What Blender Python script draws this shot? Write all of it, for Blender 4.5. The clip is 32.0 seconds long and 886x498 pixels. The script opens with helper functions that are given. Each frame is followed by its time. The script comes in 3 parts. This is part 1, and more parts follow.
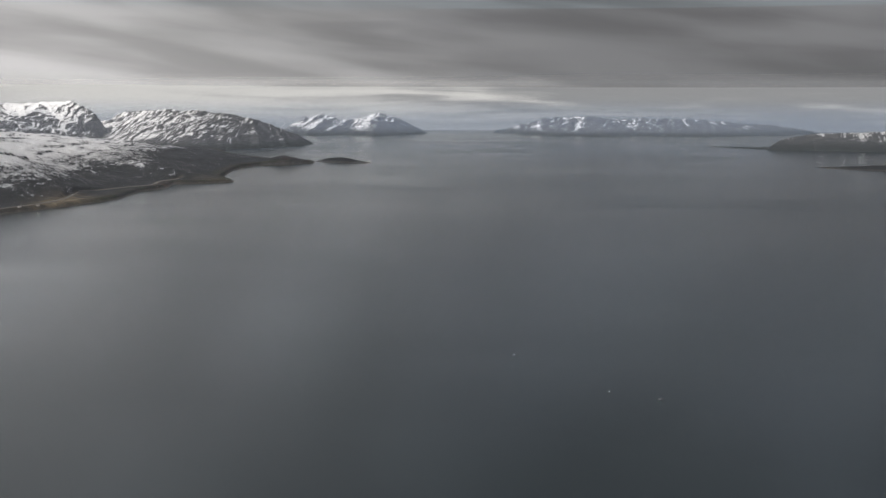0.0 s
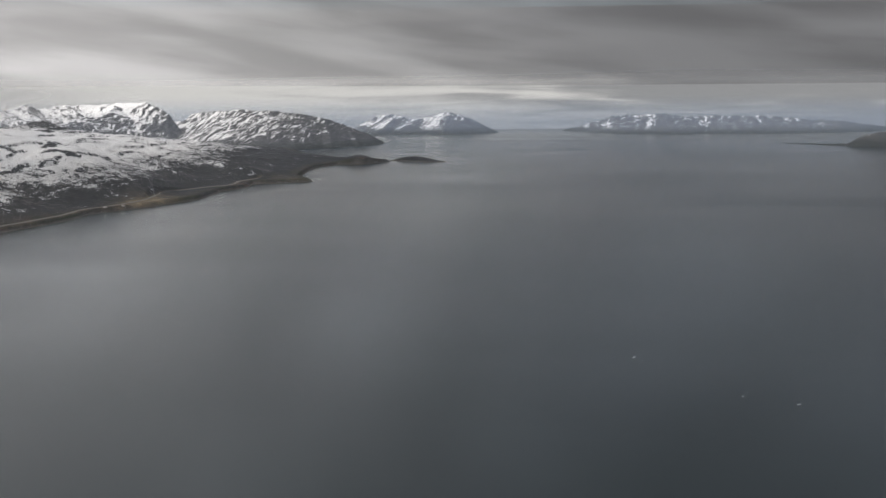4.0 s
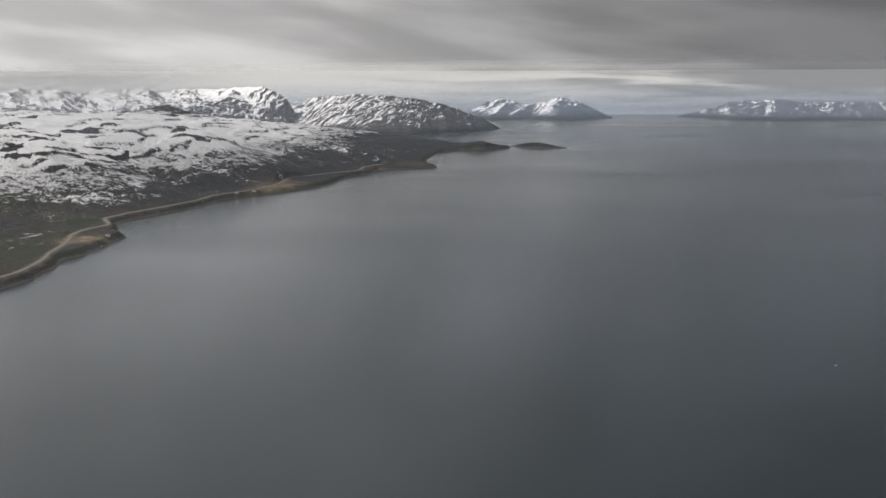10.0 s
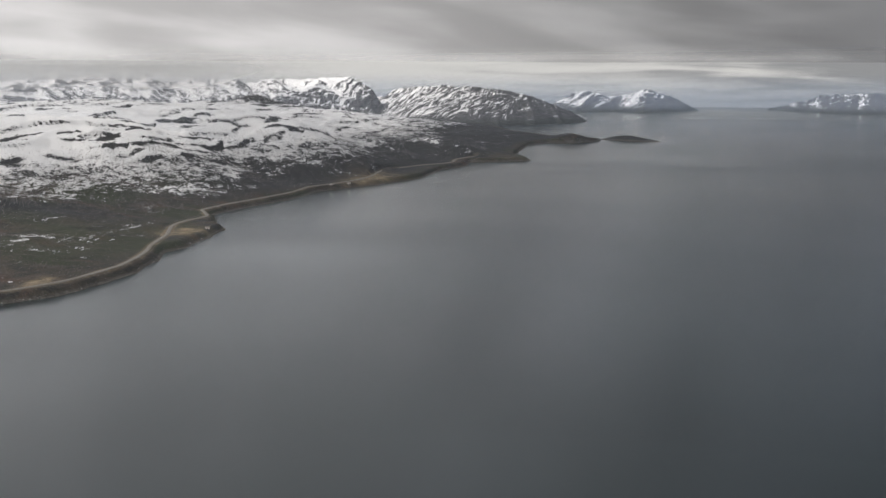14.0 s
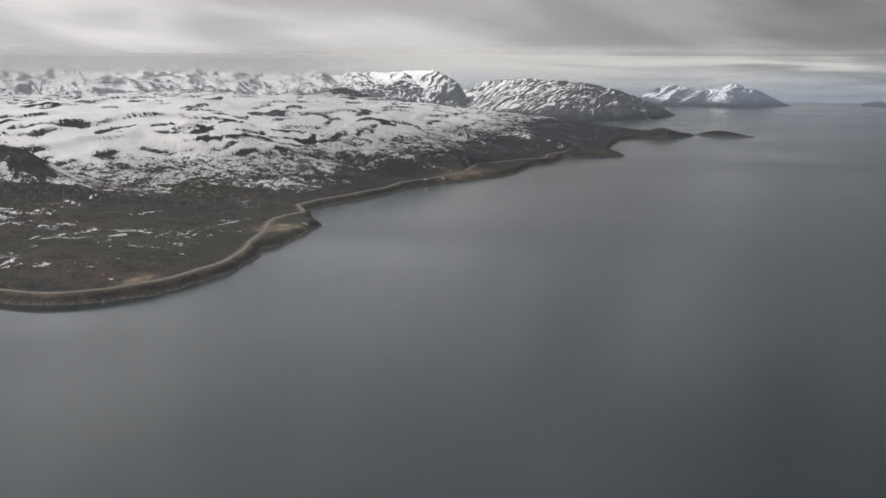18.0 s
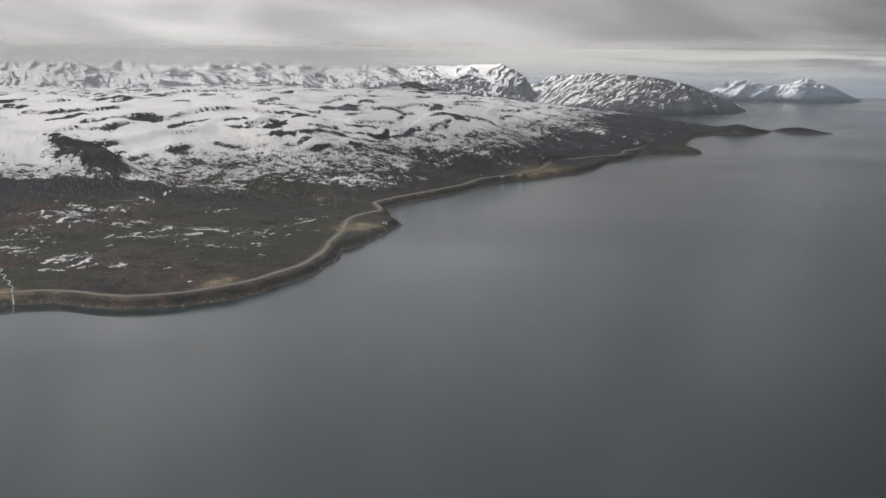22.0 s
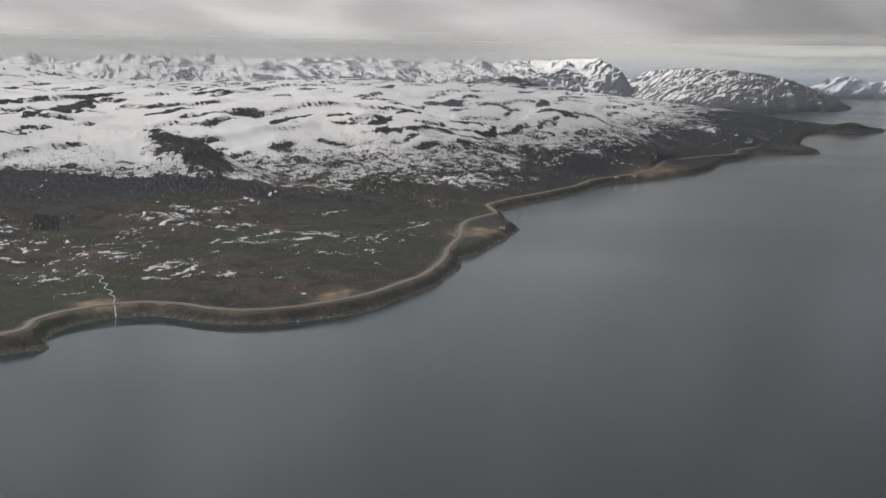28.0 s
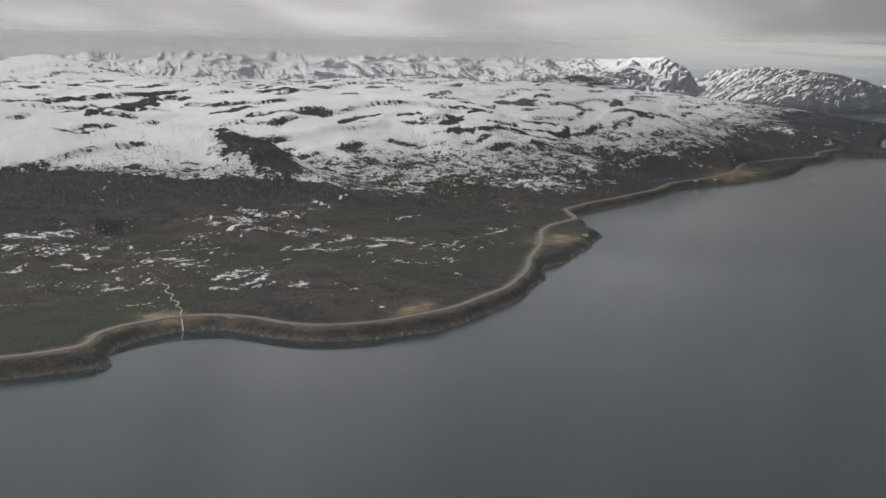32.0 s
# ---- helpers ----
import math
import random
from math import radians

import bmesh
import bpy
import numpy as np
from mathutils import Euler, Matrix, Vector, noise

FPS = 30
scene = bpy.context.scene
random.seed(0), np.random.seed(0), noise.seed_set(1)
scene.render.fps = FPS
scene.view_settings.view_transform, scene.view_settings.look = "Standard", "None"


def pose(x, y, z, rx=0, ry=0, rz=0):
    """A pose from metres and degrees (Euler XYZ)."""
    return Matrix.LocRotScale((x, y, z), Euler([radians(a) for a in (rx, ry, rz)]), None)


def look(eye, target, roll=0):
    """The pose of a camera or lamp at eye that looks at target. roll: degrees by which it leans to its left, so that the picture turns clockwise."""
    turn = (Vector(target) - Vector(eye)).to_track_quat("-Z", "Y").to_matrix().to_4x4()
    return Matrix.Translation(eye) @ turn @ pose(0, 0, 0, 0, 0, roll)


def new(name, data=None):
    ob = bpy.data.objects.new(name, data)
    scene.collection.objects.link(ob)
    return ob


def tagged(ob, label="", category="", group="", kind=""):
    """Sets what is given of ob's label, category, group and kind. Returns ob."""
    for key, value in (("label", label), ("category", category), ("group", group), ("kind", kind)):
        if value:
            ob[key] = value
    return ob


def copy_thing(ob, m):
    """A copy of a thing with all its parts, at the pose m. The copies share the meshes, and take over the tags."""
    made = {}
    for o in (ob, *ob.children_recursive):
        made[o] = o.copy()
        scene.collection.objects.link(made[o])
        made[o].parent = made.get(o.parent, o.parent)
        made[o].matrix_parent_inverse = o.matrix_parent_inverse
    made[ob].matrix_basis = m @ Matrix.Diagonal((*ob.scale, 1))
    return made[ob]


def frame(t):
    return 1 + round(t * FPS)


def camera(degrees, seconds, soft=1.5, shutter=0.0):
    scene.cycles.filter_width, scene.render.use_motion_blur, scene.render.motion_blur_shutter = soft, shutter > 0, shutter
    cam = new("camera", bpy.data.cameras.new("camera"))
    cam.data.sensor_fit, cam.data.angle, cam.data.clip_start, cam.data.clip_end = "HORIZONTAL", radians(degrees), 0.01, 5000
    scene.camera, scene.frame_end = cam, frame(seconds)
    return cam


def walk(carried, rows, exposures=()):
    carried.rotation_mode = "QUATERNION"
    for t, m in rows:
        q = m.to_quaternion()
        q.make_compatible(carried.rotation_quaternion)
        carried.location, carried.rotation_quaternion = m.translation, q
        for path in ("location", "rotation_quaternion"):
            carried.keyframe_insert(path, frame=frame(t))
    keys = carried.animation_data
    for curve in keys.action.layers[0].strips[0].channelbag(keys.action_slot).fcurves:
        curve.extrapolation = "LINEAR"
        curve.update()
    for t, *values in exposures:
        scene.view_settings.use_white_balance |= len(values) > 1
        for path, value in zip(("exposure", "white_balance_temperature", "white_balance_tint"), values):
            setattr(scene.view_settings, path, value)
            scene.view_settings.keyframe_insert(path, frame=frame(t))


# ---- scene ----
cam = camera(38.0, 32.0)
PATH = [
    (0, (0.01, -0.01, 106.98), (-0.024, 99.348, 95.633), 0.15),
    (1.5, (-8.03, 5.98, 105.92), (-9.858, 105.333, 94.668), -0.08),
    (3, (-16.28, 12.06, 105.09), (-20.000, 111.354, 93.798), -0.24),
    (3.5, (-19.08, 14.18, 104.93), (-23.405, 113.440, 93.594), -0.29),
    (5.5, (-30.44, 23.07, 104.78), (-37.358, 122.161, 93.226), -0.33),
    (7, (-38.61, 30.37, 104.95), (-47.382, 129.280, 93.083), -0.29),
    (8.5, (-47.00, 38.06, 105.13), (-57.738, 136.730, 92.932), -0.24),
    (10, (-55.64, 46.08, 105.22), (-68.448, 144.465, 92.715), -0.16),
    (11.5, (-64.27, 54.58, 105.22), (-79.142, 152.635, 92.443), -0.02),
    (13, (-73.00, 63.46, 105.12), (-90.142, 161.113, 92.104), 0.08),
    (14.5, (-81.64, 72.82, 104.95), (-101.033, 170.027, 91.709), 0.18),
    (16.5, (-93.46, 85.55, 104.54), (-115.764, 182.089, 91.027), 0.27),
    (18, (-102.40, 95.24, 104.31), (-126.812, 191.242, 90.626), 0.34),
    (19.5, (-111.24, 105.21, 104.20), (-137.238, 200.768, 90.344), 0.48),
    (21, (-120.36, 115.49, 104.20), (-147.988, 210.562, 90.150), 0.53),
    (22.5, (-129.74, 126.19, 104.21), (-159.009, 220.748, 89.965), 0.52),
    (24, (-139.34, 137.21, 104.03), (-170.124, 231.254, 89.637), 0.55),
    (25.5, (-148.90, 148.54, 103.77), (-181.110, 242.091, 89.261), 0.64),
    (27.5, (-161.78, 163.84, 103.51), (-195.980, 256.664, 88.857), 0.70),
    (29, (-171.54, 175.39, 103.19), (-207.312, 267.604, 88.483), 0.83),
    (30.5, (-181.28, 187.09, 102.94), (-218.491, 278.722, 88.124), 0.89),
    (32, (-191.02, 198.96, 102.53), (-229.717, 289.962, 87.682), 0.91),
]
walk(cam, [(t, look(eye, target, roll)) for t, eye, target, roll in PATH],
     exposures=[(0, 0.55), (6, 0.56), (11, 0.59), (18, 0.54), (23, 0.48), (29, 0.37), (32, 0.31)])

# ---------------------------------------------------------------- light
SUN_FROM = Vector((-0.60, -0.44, 0.67)).normalized()
world = bpy.data.worlds.new("sky")
scene.world = world
world.use_nodes = True
wn, wl = world.node_tree.nodes, world.node_tree.links
sky = wn.new("ShaderNodeTexSky")
sky.sky_type, sky.sun_disc = "NISHITA", False
sky.sun_elevation = math.asin(SUN_FROM.z)
sky.sun_rotation = math.atan2(SUN_FROM.x, SUN_FROM.y)
sky.air_density, sky.dust_density, sky.ozone_density = 1.0, 3.0, 1.0
wn["Background"].inputs["Strength"].default_value = 0.14
wl.new(sky.outputs["Color"], wn["Background"].inputs["Color"])
# Seen from this height the true horizon lies a little below the level.
toward, dip = wn.new("ShaderNodeTexCoord"), wn.new("ShaderNodeVectorMath")
dip.inputs[1].default_value = (0, 0, 0.035)
wl.new(toward.outputs["Generated"], dip.inputs[0])
wl.new(dip.outputs[0], sky.inputs["Vector"])
# Level cloud bands low over the horizon.
flat, bands, shade = wn.new("ShaderNodeVectorMath"), wn.new("ShaderNodeTexNoise"), wn.new("ShaderNodeMapRange")
flat.operation = "MULTIPLY"
flat.inputs[1].default_value = (3.0, 3.0, 60.0)
wl.new(toward.outputs["Generated"], flat.inputs[0])
wl.new(flat.outputs[0], bands.inputs["Vector"])
bands.inputs["Scale"].default_value, bands.inputs["Detail"].default_value = 1.6, 4.0
for socket, value in zip(shade.inputs[1:5], (0.36, 0.66, 0.45, 1.05)):
    socket.default_value = value
wl.new(bands.outputs["Fac"], shade.inputs[0])
tinted = wn.new("ShaderNodeMix")
tinted.data_type, tinted.blend_type = "RGBA", "MULTIPLY"
tinted.inputs[0].default_value = 1.0
wl.new(sky.outputs["Color"], tinted.inputs[6])
wl.new(shade.outputs[0], tinted.inputs[7])
wl.new(tinted.outputs[2], wn["Background"].inputs["Color"])

sun_data = bpy.data.lights.new("sun", "SUN")
sun_data.energy, sun_data.angle, sun_data.color = 5.9, radians(8), (1.0, 0.955, 0.90)
sun = new("sun", sun_data)
sun.matrix_world = look((0, 0, 900), Vector((0, 0, 900)) - SUN_FROM)


# ---------------------------------------------------------------- materials
class Nodes:
    """A node material written as a chain of calls."""

    def __init__(self, name):
        self.mat = bpy.data.materials.new(name)
        self.mat.use_nodes = True
        self.tree = self.mat.node_tree
        self.tree.nodes.clear()
        self.out = self.add("ShaderNodeOutputMaterial")

    def add(self, kind, **props):
        n = self.tree.nodes.new(kind)
        for key, value in props.items():
            setattr(n, key, value)
        return n

    def put(self, socket, value):
        if isinstance(value, bpy.types.NodeSocket):
            self.tree.links.new(value, socket)
        else:
            socket.default_value = value

    def where(self, scale=(1, 1, 1), turn=0.0):
        g = self.add("ShaderNodeNewGeometry")
        m = self.add("ShaderNodeMapping")
        m.inputs["Scale"].default_value = scale
        m.inputs["Rotation"].default_value = (0, 0, radians(turn))
        self.put(m.inputs["Vector"], g.outputs["Position"])
        return m.outputs["Vector"]

    def aligned(self, turn, scale):
        """The place, turned first and then stretched along the turned axes."""
        m = self.add("ShaderNodeMapping")
        m.inputs["Scale"].default_value = scale
        self.put(m.inputs["Vector"], self.where((1, 1, 1), turn))
        return m.outputs["Vector"]

    def noise(self, vector, scale, detail=4.0, rough=0.55, warp=0.0):
        n = self.add("ShaderNodeTexNoise")
        self.put(n.inputs["Vector"], vector)
        n.inputs["Scale"].default_value, n.inputs["Detail"].default_value = scale, detail
        n.inputs["Roughness"].default_value, n.inputs["Distortion"].default_value = rough, warp
        return n.outputs["Fac"]

    def attr(self, name):
        return self.add("ShaderNodeAttribute", attribute_name=name).outputs["Fac"]

    def math(self, op, a, b=0.0, c=0.0):
        n = self.add("ShaderNodeMath", operation=op)
        for socket, value in zip(n.inputs, (a, b, c)):
            self.put(socket, value)
        return n.outputs[0]

    def span(self, value, lo, hi, to_lo=0.0, to_hi=1.0, kind="SMOOTHSTEP"):
        n = self.add("ShaderNodeMapRange", interpolation_type=kind)
        for socket, v in zip(n.inputs, (value, lo, hi, to_lo, to_hi)):
            self.put(socket, v)
        return n.outputs[0]

    def blend(self, fac, a, b):
        n = self.add("ShaderNodeMix", data_type="RGBA")
        self.put(n.inputs[0], fac)
        for socket, v in ((n.inputs[6], a), (n.inputs[7], b)):
            self.put(socket, v if isinstance(v, bpy.types.NodeSocket) else (*v, 1))
        return n.outputs[2]

    def bump(self, height, strength, distance):
        n = self.add("ShaderNodeBump")
        n.inputs["Strength"].default_value, n.inputs["Distance"].default_value = strength, distance
        self.put(n.inputs["Height"], height)
        return n.outputs[0]

    def surface(self, colour, rough=0.9, normal=None, specular=0.2):
        n = self.add("ShaderNodeBsdfPrincipled")
        self.put(n.inputs["Base Color"], colour if isinstance(colour, bpy.types.NodeSocket) else (*colour, 1))
        self.put(n.inputs["Roughness"], rough)
        n.inputs["Specular IOR Level"].default_value = specular
        if normal is not None:
            self.put(n.inputs["Normal"], normal)
        self.put(self.out.inputs[0], n.outputs[0])
        return self.mat


SNOW = (0.91, 0.903, 0.89)


def land_material():
    """Coastal heath, birch scrub and snow: the attributes give where each kind of ground lies."""
    n = Nodes("coastal_ground")
    snow, beach, field, wood = n.attr("snow"), n.attr("beach"), n.attr("field"), n.attr("wood")
    flat = n.where((1, 0.8, 2.0), -20)
    fine, mid = n.noise(n.where(), 0.55, 5, 0.65), n.noise(flat, 0.075, 5, 0.6, 0.6)
    big = n.noise(n.where(), 0.013, 3, 0.5)
    grit = n.noise(n.where((1, 0.7, 1.5)), 1.7, 4, 0.7)
    heath = n.blend(n.span(mid, 0.36, 0.64), (0.048, 0.047, 0.041), (0.112, 0.092, 0.075))
    rust = n.noise(n.where(), 0.03, 4, 0.6, 0.5)
    heath = n.blend(n.math("MULTIPLY", n.span(rust, 0.52, 0.66), 0.8), heath, (0.130, 0.080, 0.058))
    heath = n.blend(n.span(big, 0.46, 0.62), heath, n.blend(n.span(fine, 0.4, 0.65), (0.072, 0.082, 0.046), (0.040, 0.047, 0.031)))
    heath = n.blend(n.math("MULTIPLY", n.span(fine, 0.50, 0.74), 0.75), heath, (0.165, 0.142, 0.115))
    heath = n.blend(n.math("MULTIPLY", n.span(grit, 0.56, 0.40), 0.85), heath, (0.033, 0.033, 0.030))
    heath = n.blend(n.math("MULTIPLY", n.attr("moss"), n.span(mid, 0.36, 0.60, 0.2, 0.85)), heath, n.blend(n.span(fine, 0.4, 0.65), (0.050, 0.056, 0.035), (0.088, 0.092, 0.056)))
    heath = n.blend(wood, heath, n.blend(n.span(fine, 0.35, 0.65), (0.036, 0.038, 0.041), (0.070, 0.070, 0.070)))
    grass = n.blend(n.span(fine, 0.35, 0.65), (0.24, 0.188, 0.126), (0.145, 0.126, 0.090))
    grass = n.blend(n.span(n.noise(n.where(), 0.11, 4, 0.6), 0.46, 0.60), grass, (0.33, 0.26, 0.17))
    rock = n.blend(n.span(fine, 0.35, 0.65), (0.085, 0.077, 0.065), (0.19, 0.170, 0.142))
    colour = n.blend(field, heath, grass)
    colour = n.blend(beach, colour, rock)
    # Snow: whole on the plateau, torn into flecks lower down, with drifts and bare rock where the attribute says.
    band = n.noise(n.aligned(-78, (0.42, 1.0, 0.8)), 0.042, 6, 0.60, 0.5)
    fleck = n.noise(n.aligned(-78, (0.55, 1.0, 0.8)), 0.20, 6, 0.68, 0.4)
    spark = n.noise(n.aligned(-78, (0.7, 1.0, 0.8)), 0.62, 4, 0.70, 0.3)
    hump = n.math("MAXIMUM", n.math("MULTIPLY", n.math("MULTIPLY", snow, 4.0), n.math("SUBTRACT", 1.0, snow)), 0.0)
    cover = n.math("ADD", snow, n.math("MULTIPLY", n.math("SUBTRACT", band, 0.5), n.math("MULTIPLY_ADD", hump, 0.9, 2.2)))
    cover = n.math("ADD", cover, n.math("MULTIPLY", n.math("SUBTRACT", fleck, 0.5), n.math("MULTIPLY_ADD", hump, 3.0, 1.8)))
    cover = n.math("ADD", cover, n.math("MULTIPLY", n.math("SUBTRACT", spark, 0.5), n.math("MULTIPLY_ADD", hump, 2.6, 1.3)))
    cover = n.span(cover, 0.38, 0.60)
    white = n.blend(n.span(big, 0.35, 0.7), SNOW, (0.86, 0.858, 0.852))
    twigs = n.noise(n.where((1, 1, 0.4)), 1.3, 4, 0.7)
    white = n.blend(n.math("MULTIPLY", n.span(hump, 0.4, 1.0), n.span(twigs, 0.42, 0.60, 0, 0.6)), white, (0.17, 0.158, 0.146))
    colour = n.blend(cover, colour, white)
    rough = n.noise(n.where(), 0.9, 4, 0.7)
    return n.surface(colour, n.span(cover, 0, 1, 0.95, 0.6), n.bump(rough, 0.35, 0.3), 0.15)


def mountain_material(name, low, high, amount, ribbed=1.4, shady=0.4):
    """Dark rock with snow in gullies: snow grows with height, between low and high, and leaves the steep faces."""
    n = Nodes(name)
    geo = n.add("ShaderNodeNewGeometry")
    split = n.add("ShaderNodeSeparateXYZ")
    n.put(split.inputs[0], geo.outputs["Position"])
    upright = n.add("ShaderNodeSeparateXYZ")
    n.put(upright.inputs[0], geo.outputs["Normal"])
    grain = n.noise(n.where((1, 1, 0.6)), 0.12, 6, 0.66, 0.6)
    small = n.noise(n.where(), 0.16, 5, 0.65)
    rock = n.blend(n.span(small, 0.35, 0.65), (0.060, 0.062, 0.066), (0.15, 0.148, 0.145))
    rock = n.blend(n.span(split.outputs[2], low - 14, low + 10), (0.045, 0.050, 0.046), rock)
    gully = n.attr("gully")
    # Ribs of rock that follow the fall of the slope, from how far along the crest and how far below it a place lies.
    fall = n.add("ShaderNodeCombineXYZ")
    n.put(fall.inputs[0], n.attr("along"))
    n.put(fall.inputs[1], n.math("MULTIPLY", n.attr("below"), 0.16))
    rib = n.noise(fall.outputs[0], 0.19, 5, 0.62, 0.6)
    thread = n.noise(fall.outputs[0], 0.5, 4, 0.65, 0.5)
    cover = n.math("ADD", n.span(split.outputs[2], low, high, 0, amount, "LINEAR"), n.math("MULTIPLY", n.math("SUBTRACT", grain, 0.5), 1.4))
    cover = n.math("ADD", cover, n.math("MULTIPLY", gully, 0.8))
    cover = n.math("ADD", cover, n.math("MULTIPLY", n.math("SUBTRACT", rib, 0.5), ribbed))
    cover = n.math("ADD", cover, n.math("MULTIPLY", n.math("SUBTRACT", thread, 0.5), 0.7 * ribbed))
    cover = n.math("ADD", cover, n.span(upright.outputs[0], -0.45, 0.55, 0.20, -shady, "LINEAR"))
    cover = n.math("ADD", cover, n.span(upright.outputs[2], 0.55, 0.97, -0.35, 0.25, "LINEAR"))
    cover = n.math("MULTIPLY", n.span(cover, 0.36, 0.60), n.span(split.outputs[2], low - 6, low + 10))
    return n.surface(n.blend(cover, rock, SNOW), 0.85, n.bump(small, 0.5, 2.0), 0.15)


def water_material():
    """Dark fjord water: small ripples, with slicks and breezes that change its gloss."""
    n = Nodes("fjord_water")
    wide = n.noise(n.where((0.5, 1.0, 1)), 0.0045, 4, 0.55, 0.8)
    streaks = n.noise(n.where((0.35, 1.2, 1), 12), 0.006, 2, 0.5, 0.5)
    rough = n.math("ADD", n.span(wide, 0.35, 0.7, 0.155, 0.20), n.span(streaks, 0.40, 0.7, 0.0, 0.03))
    lee = n.add("ShaderNodeVectorMath", operation="DISTANCE")
    lee.inputs[1].default_value = (-432, 572, 0)
    n.put(lee.inputs[0], n.where())
    rough = n.math("MULTIPLY", rough, n.span(lee.outputs["Value"], 20, 85, 0.3, 1.0))
    colour = n.blend(wide, (0.031, 0.046, 0.049), (0.038, 0.053, 0.056))
    mat = n.surface(colour, rough, None, 0.43)
    n.tree.nodes["Principled BSDF"].inputs["IOR"].default_value = 1.333
    return mat


def cloud_material():
    """A thick stratus: light soaks through it, more where it is thin."""
    n = Nodes("stratus")
    # Billows that keep their height towards the horizon, as clouds of some thickness do: bearing and slope of sight from mid-fjord.
    hub = n.add("ShaderNodeVectorMath", operation="SUBTRACT")
    n.put(hub.inputs[0], n.where())
    hub.inputs[1].default_value = (-95, 95, 105)
    level = n.add("ShaderNodeVectorMath", operation="MULTIPLY")
    n.put(level.inputs[0], hub.outputs[0])
    level.inputs[1].default_value = (1, 1, 0)
    reach = n.add("ShaderNodeVectorMath", operation="LENGTH")
    n.put(reach.inputs[0], level.outputs[0])
    parts = n.add("ShaderNodeSeparateXYZ")
    n.put(parts.inputs[0], hub.outputs[0])
    bearing = n.math("DIVIDE", parts.outputs[0], reach.outputs["Value"])
    slope = n.math("MINIMUM", n.math("DIVIDE", parts.outputs[2], reach.outputs["Value"]), 0.13)
    billow = n.add("ShaderNodeCombineXYZ")
    n.put(billow.inputs[0], bearing)
    n.put(billow.inputs[1], n.math("MULTIPLY_ADD", slope, 4.0, n.math("MULTIPLY", bearing, 0.5)))
    wide = n.noise(billow.outputs[0], 6.0, 3, 0.42, 0.4)
    fine = n.noise(billow.outputs[0], 12.0, 4, 0.5, 0.5)
    away = n.add("ShaderNodeVectorMath", operation="LENGTH")
    n.put(away.inputs[0], n.where((1, 1, 0)))
    body = n.math("ADD", n.math("MULTIPLY", wide, 0.78), n.math("MULTIPLY", fine, 0.22))
    eastward = n.math("DIVIDE", parts.outputs[0], n.math("ADD", reach.outputs["Value"], 250.0))
    base = n.blend(n.span(eastward, -0.44, 0.17), (0.272, 0.271, 0.268), (0.064, 0.0655, 0.0675))
    thin = n.add("ShaderNodeVectorMath", operation="SCALE")
    n.put(thin.inputs[0], base)
    n.put(thin.inputs[3], n.span(body, 0.36, 0.64, 1.26, 0.78))
    tint = thin.outputs[0]
    glow = n.add("ShaderNodeBsdfTranslucent")
    n.put(glow.inputs[0], tint)
    gap = n.add("ShaderNodeBsdfTransparent")
    mix = n.add("ShaderNodeMixShader")
    n.put(mix.inputs[0], n.math("MULTIPLY", n.span(body, 0.34, 0.60, 0.83, 0.91), n.span(away.outputs["Value"], 3900, 2300, 0.60, 1.0)))
    n.put(mix.inputs[1], gap.outputs[0])
    n.put(mix.inputs[2], glow.outputs[0])
    n.put(n.out.inputs[0], mix.outputs[0])
    return n.mat


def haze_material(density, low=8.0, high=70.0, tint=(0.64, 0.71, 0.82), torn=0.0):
    """Air haze painted as a tinted see-through sheet, thicker with height above the water where a longer way through
    the air is seen.
    """
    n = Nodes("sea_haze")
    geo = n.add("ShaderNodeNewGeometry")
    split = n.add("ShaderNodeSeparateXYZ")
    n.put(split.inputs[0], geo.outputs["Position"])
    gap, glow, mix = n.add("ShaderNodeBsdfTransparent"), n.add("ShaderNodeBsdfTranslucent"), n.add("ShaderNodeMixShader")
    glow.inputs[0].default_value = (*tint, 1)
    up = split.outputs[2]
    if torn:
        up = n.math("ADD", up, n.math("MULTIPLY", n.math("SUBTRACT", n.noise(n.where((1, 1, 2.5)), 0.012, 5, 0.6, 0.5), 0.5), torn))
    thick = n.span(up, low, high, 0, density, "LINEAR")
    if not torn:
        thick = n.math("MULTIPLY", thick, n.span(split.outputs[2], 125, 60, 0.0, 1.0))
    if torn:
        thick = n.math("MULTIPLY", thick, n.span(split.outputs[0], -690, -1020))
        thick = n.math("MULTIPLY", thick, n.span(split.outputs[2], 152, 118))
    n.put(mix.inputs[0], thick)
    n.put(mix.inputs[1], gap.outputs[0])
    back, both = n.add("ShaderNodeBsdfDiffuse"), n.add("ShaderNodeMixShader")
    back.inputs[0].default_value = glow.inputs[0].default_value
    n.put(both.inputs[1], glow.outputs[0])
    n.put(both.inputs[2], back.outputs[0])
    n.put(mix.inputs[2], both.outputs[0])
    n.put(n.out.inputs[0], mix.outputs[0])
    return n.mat


